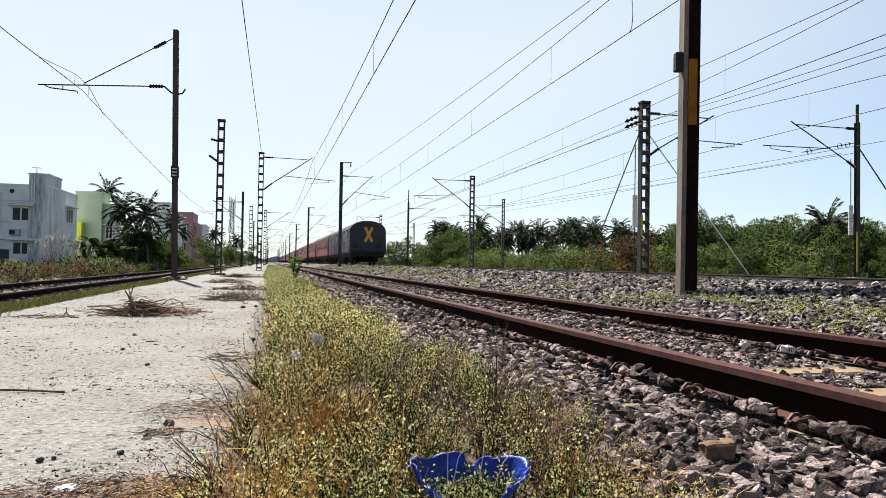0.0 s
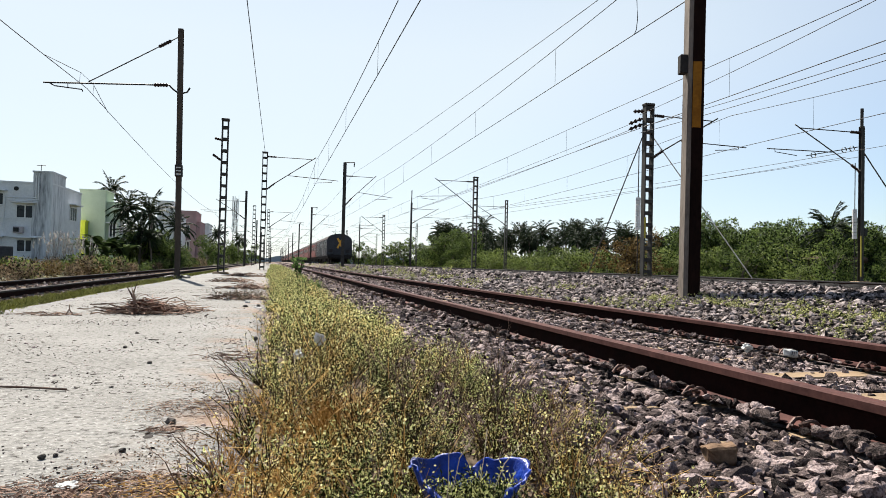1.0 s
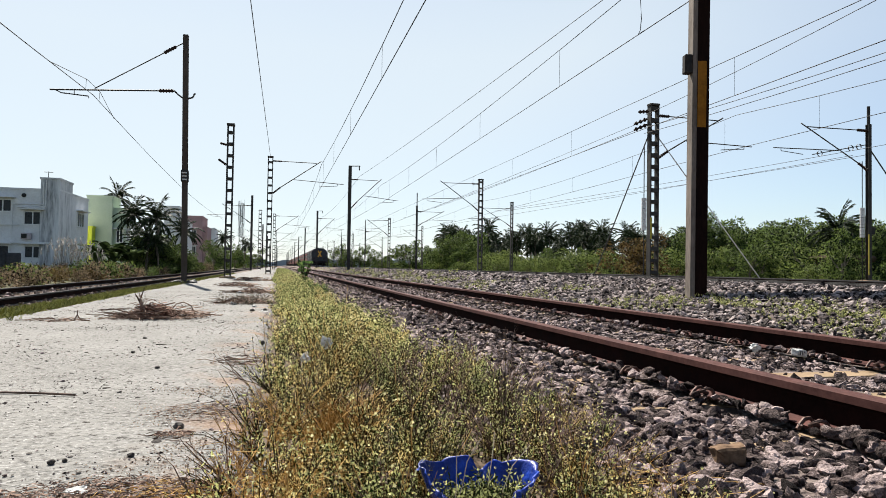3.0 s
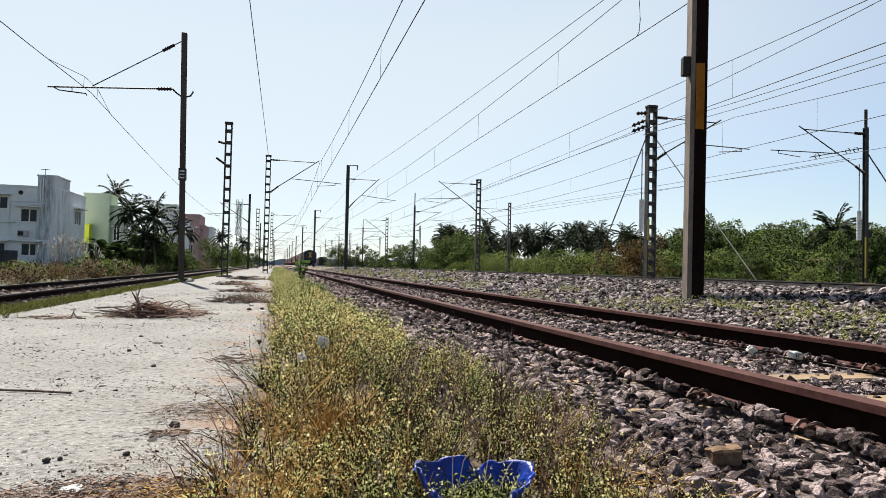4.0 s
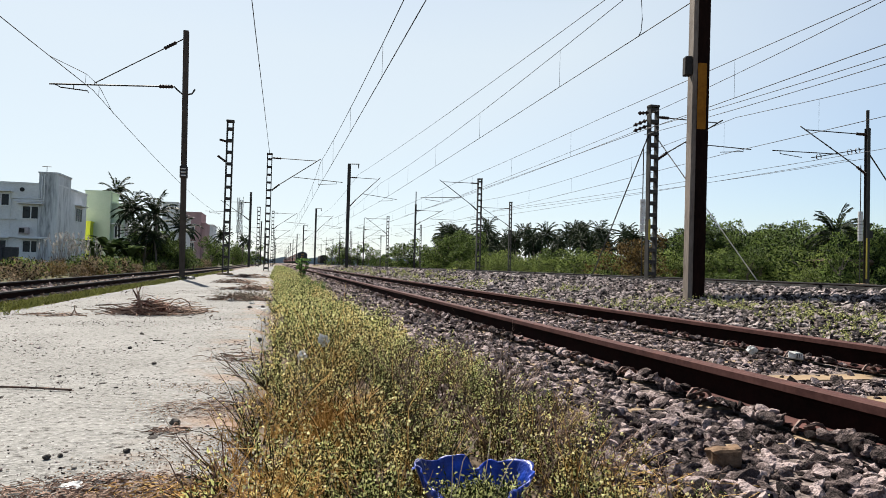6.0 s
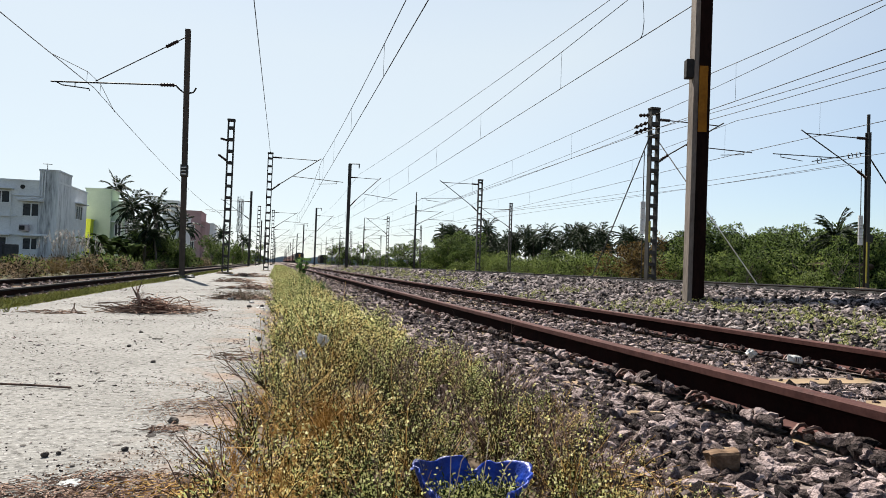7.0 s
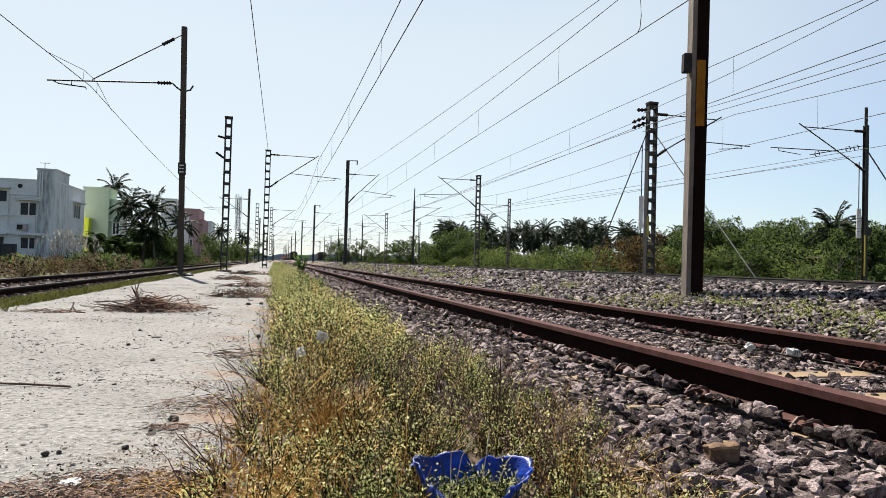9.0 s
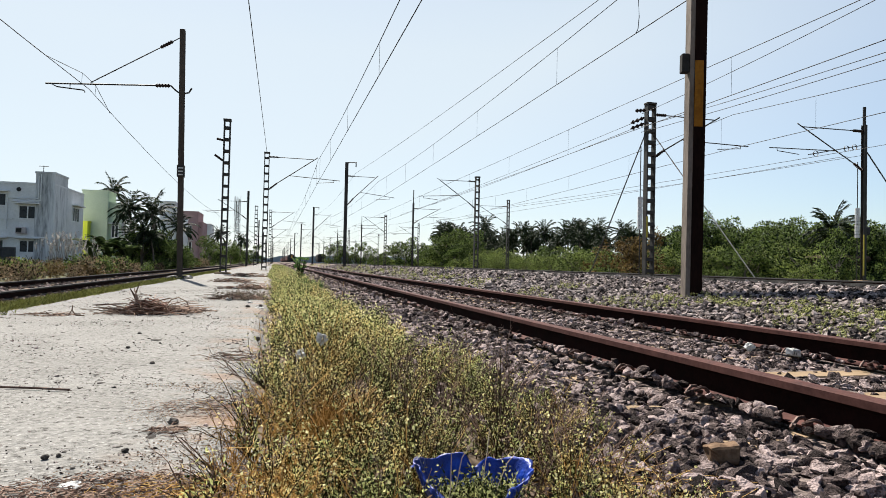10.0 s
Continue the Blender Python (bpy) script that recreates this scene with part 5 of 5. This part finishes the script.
for i in range(5200):
    y = 6 + 40 * g.random() ** 1.6
    x = -3.25 + g.normal() * 0.28
    z = float(ground_z(x)) if x < -2.8 else 0.0
    if x > -2.55:
        continue
    p = np.array([x, y, z - 0.01])
    for k in range(4):
        S.append((p + g.normal(size=3) * [0.04, 0.04, 0], p + [g.normal() * 0.05, g.normal() * 0.05, g.uniform(0.04, 0.12)], 0.004))
stuff("grass_strip", S, L, M_GRASS, M_GRASS, "short green grass between siding and platform", "grass")

# milkweed by the platform edge
t = thing("milkweed_plant", scaled(0.85, 24.0, -0.05, 1.25, 0), "broad-leaved milkweed standing above the low weeds", "plant")
S, P, D, L = [], [], [], []
for b in range(11):
    p = np.zeros(3)
    d = unit(np.array([g.normal() * 0.3, g.normal() * 0.3, 1.0]))
    for i in range(5):
        q = p + d * 0.12
        S.append((p, q, 0.012 - i * 0.0015))
        for s in (0, 3.14):
            a = s + i * 1.57 + g.uniform(-0.3, 0.3)
            P.append(q)
            D.append((math.cos(a), math.sin(a), 0.9))
            L.append(g.uniform(0.10, 0.15))
        p = q
        d = unit(d + g.normal(size=3) * 0.12)
part("stalk", sticks_mesh("stalk", [s[0] for s in S], [s[1] for s in S], 0.011, 0.008, M_STEM), None, t)
part("foliage", leaves_mesh("foliage", P, D, np.array(L), np.array(L) * 0.62, M_MILK), None, t)


# ---- clutter on the platform ----
def rock(name, x, y, z, s, material, label, category, seed, flat=0.7, group=""):
    q = np.random.default_rng(seed)
    bm = bmesh.new()
    bmesh.ops.create_icosphere(bm, subdivisions=3 if material == M_LITTER else 2, radius=1)
    ph = q.normal(size=3) * 4
    for v in bm.verts:
        v.co *= 1 + 0.45 * noise.noise(v.co * 1.4 + Vector(ph)) + (0.7 * abs(noise.noise(v.co * 3.1 + Vector(ph))) - 0.25 if material == M_LITTER else 0)
        v.co = Vector((v.co.x * s * q.uniform(0.98, 1.02), v.co.y * s * 0.8, v.co.z * s * flat))
    ob = part(name, bm, material)
    ob.location = (x, y, z + s * flat * 0.55)
    ob.rotation_euler = (0, 0, seed)
    return tagged(ob, label, category, group)


def litter_pile(name, x, y, r, n, material, label, category, h=0.05, length=0.16, rad=0.0025, seed=1):
    q = np.random.default_rng(seed)
    A, B, R = [], [], []
    for i in range(n):
        rr = r * q.random() ** 0.7
        a = q.uniform(0, 6.28)
        p = np.array([math.cos(a) * rr * 1.5, math.sin(a) * rr, max(0.004, h * (1 - rr / r) * q.random())])
        e = q.uniform(0, 6.28)
        d = np.array([math.cos(e), math.sin(e), q.uniform(-0.05, 0.35 if h > 0.04 else 0.06)]) * length * q.uniform(0.3, 1)
        m = p + d * 0.5 + q.normal(size=3) * length * 0.06
        z = p + d * [1, 1, 0.6]
        z[2] = max(z[2], 0.003)
        A += [p, m]
        B += [m, z]
        R += [rad * q.uniform(0.6, 1.5)] * 2
    ob = part(name, sticks_mesh(name, A, B, np.array(R), np.array(R) * 0.8, material), None)
    ob.location = (x, y, 0.004)
    return tagged(ob, label, category, kind="stuff")


litter_pile("brush_pile", -1.24, 7.75, 0.30, 330, M_TWIG, "heap of dead brown brushwood on the platform", "brushwood", 0.17, 0.34, 0.004, 3)
litter_pile("brush_pile", -1.28, 7.72, 0.17, 520, M_BRUSHR, "tangled red-brown heart of the brush heap", "brushwood", 0.20, 0.12, 0.004, 23)
litter_pile("brush_pile", -0.52, 10.5, 0.26, 120, M_TWIG, "heap of pale dry brush near the platform edge", "brushwood", 0.10, 0.3, 0.004, 4)
for x, y, k, seed in ((-0.62, 10.3, 0.05, 41), (-0.22, 10.9, 0.045, 42), (-0.75, 14.3, 0.06, 43), (-0.3, 9.6, 0.035, 44)):
    rock("crumpled_litter", x, y, 0.0, k, M_LITTER, "pale plastic scrap beside the dry brush", "litter", seed, 0.6, "white litter")
S, L = [], []
for i in range(26):
    weed_arrays(g, (-0.42 + g.normal() * 0.16, 10.6 + g.normal() * 0.2, 0.0), g.uniform(0.12, 0.26), 5, 3, (g.normal() * 0.3, 0), S, L, 1.1, 0.02)
stuff("dry_bush", S, L, M_PALE, M_STEM, "pale withered bush at the platform edge", "bush")
litter_pile("twigs", -2.1, 7.4, 0.22, 60, M_TWIG, "thin scatter of twigs on the platform", "twigs", 0.02, 0.2, 0.003, 5)
litter_pile("leaf_litter", -0.42, 1.74, 0.24, 2600, M_TWIG, "brown dry leaf litter spread on concrete", "leaf litter", 0.012, 0.032, 0.0014, 6)
litter_pile("leaf_litter", -0.20, 1.78, 0.17, 900, M_STRAW, "straw litter at the platform edge", "leaf litter", 0.015, 0.035, 0.001, 7)
litter_pile("leaf_litter", -0.16, 2.8, 0.2, 700, M_TWIG, "dry straw spilling onto the platform", "leaf litter", 0.012, 0.035, 0.001, 8)
litter_pile("twigs", -0.33, 2.44, 0.05, 70, M_TWIG, "little heap of dark twigs", "twigs", 0.012, 0.06, 0.0016, 9)
litter_pile("twigs", -0.16, 4.2, 0.16, 90, M_TWIG, "dry twigs beside the weeds", "twigs", 0.05, 0.14, 0.002, 10)
litter_pile("brush_pile", -0.5, 14.5, 0.35, 220, M_TWIG, "low dry brush on the far platform", "brushwood", 0.12, 0.3, 0.005, 14)
litter_pile("brush_pile", -1.0, 19.0, 0.35, 160, M_TWIG, "low dry brush on the far platform", "brushwood", 0.10, 0.35, 0.006, 15)
litter_pile("brush_pile", -0.9, 26.0, 0.5, 120, M_TWIG, "low dry brush on the far platform", "brushwood", 0.12, 0.45, 0.008, 16)
# upright dead stem in the brush heap
bm = bmesh.new()
tube(bm, (0, 0, 0), (-0.03, 0.01, 0.13), 0.012, 6)
for k in range(7):
    a = k * 0.9
    tube(bm, (-0.03, 0.01, 0.05 + k * 0.015), (-0.03 + 0.05 * math.cos(a), 0.01 + 0.05 * math.sin(a), 0.12 + k * 0.014), 0.006, 5, 0.002)
ob = part("dead_stump", bm, M_TWIG)
ob.location, ob.scale = (-1.36, 7.7, 0.0), (1.3, 1.3, 1.55)
tagged(ob, "small dead plant standing in the brush heap", "plant")
bm = bmesh.new()
pts = [(-1.30, 3.36), (-1.14, 3.34), (-1.0, 3.30), (-0.84, 3.236)]
sweep(bm, [(x, y, 0.007) for x, y in pts], 0.005)
tagged(part("stick", bm, M_TWIG), "long thin stick lying on the platform", "stick")
for pts in (((-1.75, 7.47, 0.01), (-1.62, 7.6, 0.03), (-1.5, 7.7, 0.07), (-1.3, 7.75, 0.08)), ((-1.66, 7.5, 0.01), (-1.5, 7.62, 0.03), (-1.3, 7.7, 0.05)),
            ((-1.13, 7.75, 0.05), (-1.05, 7.75, 0.15), (-0.98, 7.75, 0.17), (-0.90, 7.75, 0.13), (-0.86, 7.75, 0.04)), ((-0.9, 7.7, 0.02), (-0.78, 7.78, 0.05), (-0.7, 7.8, 0.02)),
            ((-1.93, 7.3, 0.0), (-1.9, 7.32, 0.07), (-1.9, 7.32, 0.11)), ((-1.9, 7.32, 0.06), (-1.86, 7.3, 0.01), (-1.78, 7.28, 0.01))):
    bm = bmesh.new()
    sweep(bm, pts, 0.006, 5)
    tagged(part("dead_branch", bm, M_TWIG), "bent dead branch lying by the brush heap", "branch", "dead branches")

for i, (x, y, s) in enumerate(((-0.632, 4.01, 0.017), (-0.455, 4.0, 0.010), (-0.416, 2.21, 0.011), (-0.62, 2.17, 0.012), (-0.59, 2.19, 0.009), (-0.328, 2.56, 0.019), (-0.10, 5.2, 0.02),
                               (-0.98, 5.6, 0.018), (-0.9, 4.75, 0.014), (-0.42, 1.85, 0.011), (-0.15, 8.9, 0.03), (-0.3, 8.8, 0.03))):
    rock("pebble", x, y, 0.0, s, M_PEB, "small dark pebble on the concrete", "pebble", i + 1, group="platform pebbles")
rock("crumpled_litter", -0.475, 1.89, 0.0, 0.028, M_LITTER, "crumpled white plastic scrap in leaf litter", "litter", 31, 0.35, "white litter")
rock("crumpled_litter", -0.427, 1.94, 0.0, 0.013, M_LITTER, "crumpled white plastic scrap in leaf litter", "litter", 32, 0.35, "white litter")
rock("crumpled_litter", -0.16, 8.75, 0.0, 0.06, M_LITTER, "crumpled white plastic scrap in leaf litter", "litter", 37, 0.15, "white litter")
rock("crumpled_litter", 0.13, 3.15, 0.15, 0.028, M_LITTER, "torn white plastic caught in the weeds", "litter", 33, 0.8, "white litter")
rock("crumpled_litter", 0.26, 3.7, 0.15, 0.034, M_LITTER, "torn white plastic caught in the weeds", "litter", 34, 0.9, "white litter")
rock("crumpled_litter", 3.5, 4.42, 0.0, 0.05, M_LITTER, "crumpled white wrapper between the rails", "litter", 35, 0.6, "white litter")
bm = bmesh.new()
box(bm, -0.05, 0.05, -0.035, 0.035, 0, 0.06, 0.006)
bmesh.ops.subdivide_edges(bm, edges=bm.edges, cuts=2, use_grid_fill=True)
for v in bm.verts:
    v.co += Vector((noise.noise(v.co * 20), noise.noise(v.co * 22), noise.noise(v.co * 21))) * 0.012
ob = part("brick_fragment", bm, M_BRICKT)
ob.matrix_basis = pose(1.46, 1.97, -0.05, 6, -4, -18)
tagged(ob, "tan broken brick lying in the ballast", "brick")
bm = bmesh.new()
box(bm, -0.06, 0.06, -0.03, 0.03, 0, 0.05, 0.01)
for v in bm.verts:
    v.co += Vector((noise.noise(v.co * 30), noise.noise(v.co * 33), noise.noise(v.co * 31))) * 0.01
ob = part("paper_packet", bm, M_LITTER)
ob.matrix_basis = pose(3.56, 4.05, 0.0, 4, 6, 25)
tagged(ob, "crushed white paper packet between the rails", "packet")
for k in range(3):
    bm = bmesh.new()
    box(bm, -0.02 + 0.03 * k - 0.03, -0.01 + 0.03 * k - 0.03, -0.0325, -0.0305, 0.012, 0.04)
    part("print_bar", bm, M_GREYC, ob)


def blue_bag():
    """An open crumpled plastic bag: a pleated, sagging ring of sheet."""
    q = np.random.default_rng(2)
    n, m = 150, 16
    V = []
    for j in range(m):
        f = j / (m - 1)
        for i in range(n):
            a = i / n * 2 * math.pi
            c, s = math.cos(a), math.sin(a)
            fold = abs(noise.noise(Vector((c * 4.5, s * 4.5, f * 1.3)))) * 0.022 + 0.5 * abs(noise.noise(Vector((c * 12, s * 12, f * 4)))) * 0.012
            r = 0.088 + 0.046 * math.sin(math.pi * 0.62 * f) + fold * (0.3 + 0.7 * f) + 0.012 * math.sin(3 * a + 0.6) * f
            z = 0.122 * math.sin(math.pi * 0.56 * f) + f * (0.004 * math.sin(4 * a + 1.1) + 0.022 * noise.noise(Vector((c * 2.5, s * 2.5, 5)))) + fold * 0.3
            z -= 0.075 * f * max(0, -s) * (0.45 if c > 0.35 else 1.0 if c < 0 else 0.72) + 0.055 * f * math.exp(-((a - 1.3) / 0.16) ** 2)
            roll = max(0.0, f - 0.78) / 0.22
            r, z = r + 0.010 * roll, z - 0.004 * roll ** 2
            V.append((c * r, s * r * 0.85, max(0.0, z)))
    F = [(j * n + i, j * n + (i + 1) % n, (j + 1) * n + (i + 1) % n, (j + 1) * n + i) for j in range(m - 1) for i in range(n)]
    ob = new("plastic_bag", np_mesh("plastic_bag", V, F, M_BAG, True))
    ob.matrix_basis = pose(0.475, 1.56, -0.02, 0, 0, 0)
    tagged(ob, "crumpled shiny blue plastic bag among weeds", "plastic bag")
    S, L = [], []
    for i in range(120):
        weed_arrays(g, (0.48 + g.normal() * 0.04, 1.50 + g.normal() * 0.03, -0.03), g.uniform(0.09, 0.15), 4, 7, (0, 0), S, L, 0.8, 0.010)
    for pts in (((0.36, 1.42, 0.02), (0.40, 1.44, 0.10), (0.42, 1.47, 0.15), (0.46, 1.5, 0.19)), ((0.37, 1.42, 0.02), (0.385, 1.43, 0.10), (0.39, 1.45, 0.17)),
                ((0.50, 1.46, 0.08), (0.53, 1.48, 0.13), (0.58, 1.5, 0.17)), ((0.47, 1.47, 0.1), (0.485, 1.49, 0.15), (0.50, 1.52, 0.20))):
        bm = bmesh.new()
        sweep(bm, pts, 0.0011, 5)
        tagged(part("dry_twig", bm, M_PALE), "thin pale dry twig leaning over the bag", "twig", "pale twigs")
    stuff("weed_tuft", S, L, M_WEEDG, M_STEM, "green tuft growing through the bag's middle", "weeds")


blue_bag()


# ---- ballast stones ----
bm = bmesh.new()
bmesh.ops.create_icosphere(bm, subdivisions=1, radius=1)
ICO_V = np.array([v.co[:] for v in bm.verts])
ICO_F = np.array([[v.index for v in f.verts] for f in bm.faces])
bm.free()
bm = bmesh.new()
bmesh.ops.create_icosphere(bm, subdivisions=2, radius=1)
FINE_V = np.array([v.co[:] for v in bm.verts])
FINE_F = np.array([[v.index for v in f.verts] for f in bm.faces])
bm.free()
gs = np.random.default_rng(77)


def stone_shape(base=None, cuts=3):
    v = ICO_V * gs.uniform(0.65, 1.25, (len(ICO_V), 1)) + gs.normal(size=ICO_V.shape) * 0.10
    if base is not None:
        v = base * gs.uniform(0.97, 1.04, (len(base), 1))
        v = v * [gs.uniform(0.95, 1.4), gs.uniform(0.75, 1.1), 1]
    for k in range(cuts):
        nrm = unit(gs.normal(size=3))
        d = v @ nrm
        lim = gs.uniform(0.42, 0.74)
        v = v - np.outer(np.maximum(0, d - lim), nrm)
    return v * [1.35, 0.95, 0.72]


SHAPES = [stone_shape() for _ in range(40)]
FINE = [stone_shape(FINE_V, 11) for _ in range(40)]


def random_turns(n):
    yaw, axis, lean = gs.uniform(0, 6.28, n), gs.uniform(0, 6.28, n), np.clip(gs.normal(0, 0.62, n), -1.3, 1.3)
    # a turn about the upright, then a tilt about a level axis
    w, z = np.cos(lean / 2) * np.cos(yaw / 2), np.cos(lean / 2) * np.sin(yaw / 2)
    x, y = np.sin(lean / 2) * np.cos(axis + yaw / 2), np.sin(lean / 2) * np.sin(axis + yaw / 2)
    return np.stack([1 - 2 * (y * y + z * z), 2 * (x * y - z * w), 2 * (x * z + y * w), 2 * (x * y + z * w), 1 - 2 * (x * x + z * z), 2 * (y * z - x * w),
                     2 * (x * z - y * w), 2 * (y * z + x * w), 1 - 2 * (x * x + y * y)], 1).reshape(n, 3, 3)


def stones(P, size, fine=False):
    n = len(P)
    shapes, faces = (FINE, FINE_F) if fine else (SHAPES, ICO_F)
    sh = np.array(shapes)[gs.integers(0, len(shapes), n)]
    V = np.einsum("nij,nvj->nvi", random_turns(n), sh) * np.asarray(size)[:, None, None] + P[:, None, :]
    k = sh.shape[1]
    F = (faces[None] + (np.arange(n) * k)[:, None, None]).reshape(-1, 3)
    return V.reshape(-1, 3), F


def scatter(n, x0, x1, y0, y1, power, size, lift=0.3):
    x = gs.uniform(x0, x1, n)
    y = y0 + (y1 - y0) * gs.random(n) ** power
    s = size * np.exp(np.clip(gs.normal(0, 0.38, n), -0.9, 0.6))
    z = ground_z(x) + s * lift * gs.uniform(-0.6, 1.3, n)
    return np.stack([x, y, z], 1), s


def keep_clear(P, s, xc, top):
    """Keep stones below the rail heads and out of the rails."""
    ok = np.ones(len(P), bool)
    inside = np.abs(P[:, 0] - xc) < 0.86
    z = P[:, 2].copy()
    z[inside] = np.minimum(z[inside], top)
    for xr in (xc - 0.865, xc + 0.865):
        gap = np.abs(P[:, 0] - xr)
        ok &= gap > 0.02 + s * 0.9
        # some stones lie on the rail's foot
        foot = gap < 0.14
        ok &= ~((gap < 0.12) & (np.abs((P[:, 1] + 0.58 + 0.345) % 0.69 - 0.345) < 0.10))
        ok &= ~(foot & (gs.random(len(P)) < 0.62))
        z = np.where(foot, top + s * 0.2, z)
    P = P.copy()
    P[:, 2] = z
    return P[ok], s[ok]


def build_ballast():
    bed = thing("ballast_bed", pose(0, 0, 0), "grey-brown broken stone ballast around the rusty track", "ballast")
    sets = [keep_clear(*scatter(31000, 0.75, 4.7, 0.9, 7.0, 1.4, 0.0235), 2.93, 0.0),
            keep_clear(*scatter(18000, 0.85, 4.7, 6.5, 30.0, 1.8, 0.031), 2.93, 0.0),
            scatter(25000, 4.6, 7.2, 3.0, 16.0, 1.5, 0.027, 0.15), scatter(14000, 4.6, 7.4, 14.0, 75.0, 1.7, 0.044, 0.1),
            scatter(3500, 6.6, 10.5, 5.0, 40.0, 1.6, 0.036), keep_clear(*scatter(6000, 0.95, 4.8, 28.0, 120.0, 1.5, 0.065, 0.1), 2.93, 0.0)]
    P = np.concatenate([a for a, b in sets])
    s = np.concatenate([b for a, b in sets])
    s = np.where((np.abs(P[:, 0] - 2.93) < 0.8) & (P[:, 1] < 14), s * 0.78, s)
    edge = (P[:, 0] < 1.15) & (gs.random(len(P)) < (1.2 - P[:, 0]) * 1.7)
    over = (np.abs(P[:, 0] - 2.93) < 1.3) & (P[:, 1] > 2.6) & (P[:, 1] < 3.9) & (P[:, 0] > 2.2) & (np.abs((P[:, 1] + 0.58) % 0.69 - 0.345) > 0.19) & (gs.random(len(P)) < 0.95)
    P, s = P[~(edge | over)], s[~(edge | over)]
    near = np.where((P[:, 0] > 0.8) & (P[:, 0] < 2.0) & (P[:, 1] > 1.2) & (P[:, 1] < 2.4))[0][:300]
    rest = np.setdiff1d(np.arange(len(P)), near)
    close = rest[P[rest, 1] < 3.0]
    rest = np.setdiff1d(rest, close)
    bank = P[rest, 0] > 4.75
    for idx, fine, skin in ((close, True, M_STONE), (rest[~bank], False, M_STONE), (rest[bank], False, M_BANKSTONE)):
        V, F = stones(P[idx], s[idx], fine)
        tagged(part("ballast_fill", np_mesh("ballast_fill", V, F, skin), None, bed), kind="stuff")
    P2, s2 = scatter(4500, -7.7, -4.0, 5.0, 40.0, 1.6, 0.05)
    P2, s2 = keep_clear(P2, s2, -5.77, -0.26)
    V, F = stones(P2, s2)
    tagged(part("siding_ballast", np_mesh("siding_ballast", V, F, M_STONE), None), "coarse dark ballast stones of the siding", "ballast", kind="stuff")
    n = 13000
    P3 = np.stack([gs.uniform(-2.65, -0.1, n), 1.2 + 14 * gs.random(n) ** 1.6, np.full(n, 0.0)], 1)
    s3 = 0.0036 * gs.uniform(0.35, 1.0, n) * (1 + 1.5 * (gs.random(n) < 0.05)) * (1 + P3[:, 1] * 0.06)
    V, F = stones(P3, s3)
    tagged(part("platform_grit", np_mesh("platform_grit", V, F, M_STONE), None), "fine grit and crumbs scattered on concrete", "grit", kind="stuff")
    n = 900
    P3 = np.stack([gs.uniform(-2.6, -0.15, n), 1.7 + 9 * gs.random(n) ** 1.3, np.full(n, 0.001)], 1)
    V, F = stones(P3, 0.0075 * np.exp(gs.normal(0, 0.45, n)))
    V[:, 2] = 0.001 + (V[:, 2] - 0.001) * 0.35
    tagged(part("soil_flakes", np_mesh("soil_flakes", V, F, M_PEB), None), "dark flat soil flakes and chips lying on concrete", "soil", kind="stuff")
    n = 7000
    x, y = -0.06 - 0.5 * gs.random(n) ** 2.2, 1.5 + 1.9 * gs.random(n) ** 0.9
    P3 = np.stack([x, y, np.full(n, 0.002)], 1)
    keep = np.array([noise.noise(Vector((a * 3, b * 2.2, 30))) for a, b in zip(x, y)]) > -0.12
    V, F = stones(P3[keep], 0.0026 * gs.uniform(0.4, 1.1, keep.sum()))
    tagged(part("soil_crumbs", np_mesh("soil_crumbs", V, F, M_CRUMB), None), "reddish-brown soil crumbs at the platform edge", "soil", kind="stuff")
    meshes = []
    for sh in FINE[:20]:
        meshes.append(np_mesh("stone", sh, FINE_F, M_STONE1))
    for i, k in enumerate(near):
        o = part("stone", meshes[i % 20], None, bed)
        o.location, o.scale = P[k], (s[k],) * 3
        o.rotation_euler = (gs.normal() * 0.4, gs.normal() * 0.4, gs.uniform(0, 6.28))


build_ballast()


# ---- the train drives off ----
def motions():
    for i, c in enumerate(coaches):
        walk(c, [(k * 0.5, pose(8.46, 60.0 + 28.7 * k * 0.5 + PITCH * i, 0.40)) for k in range(21)])


motions()
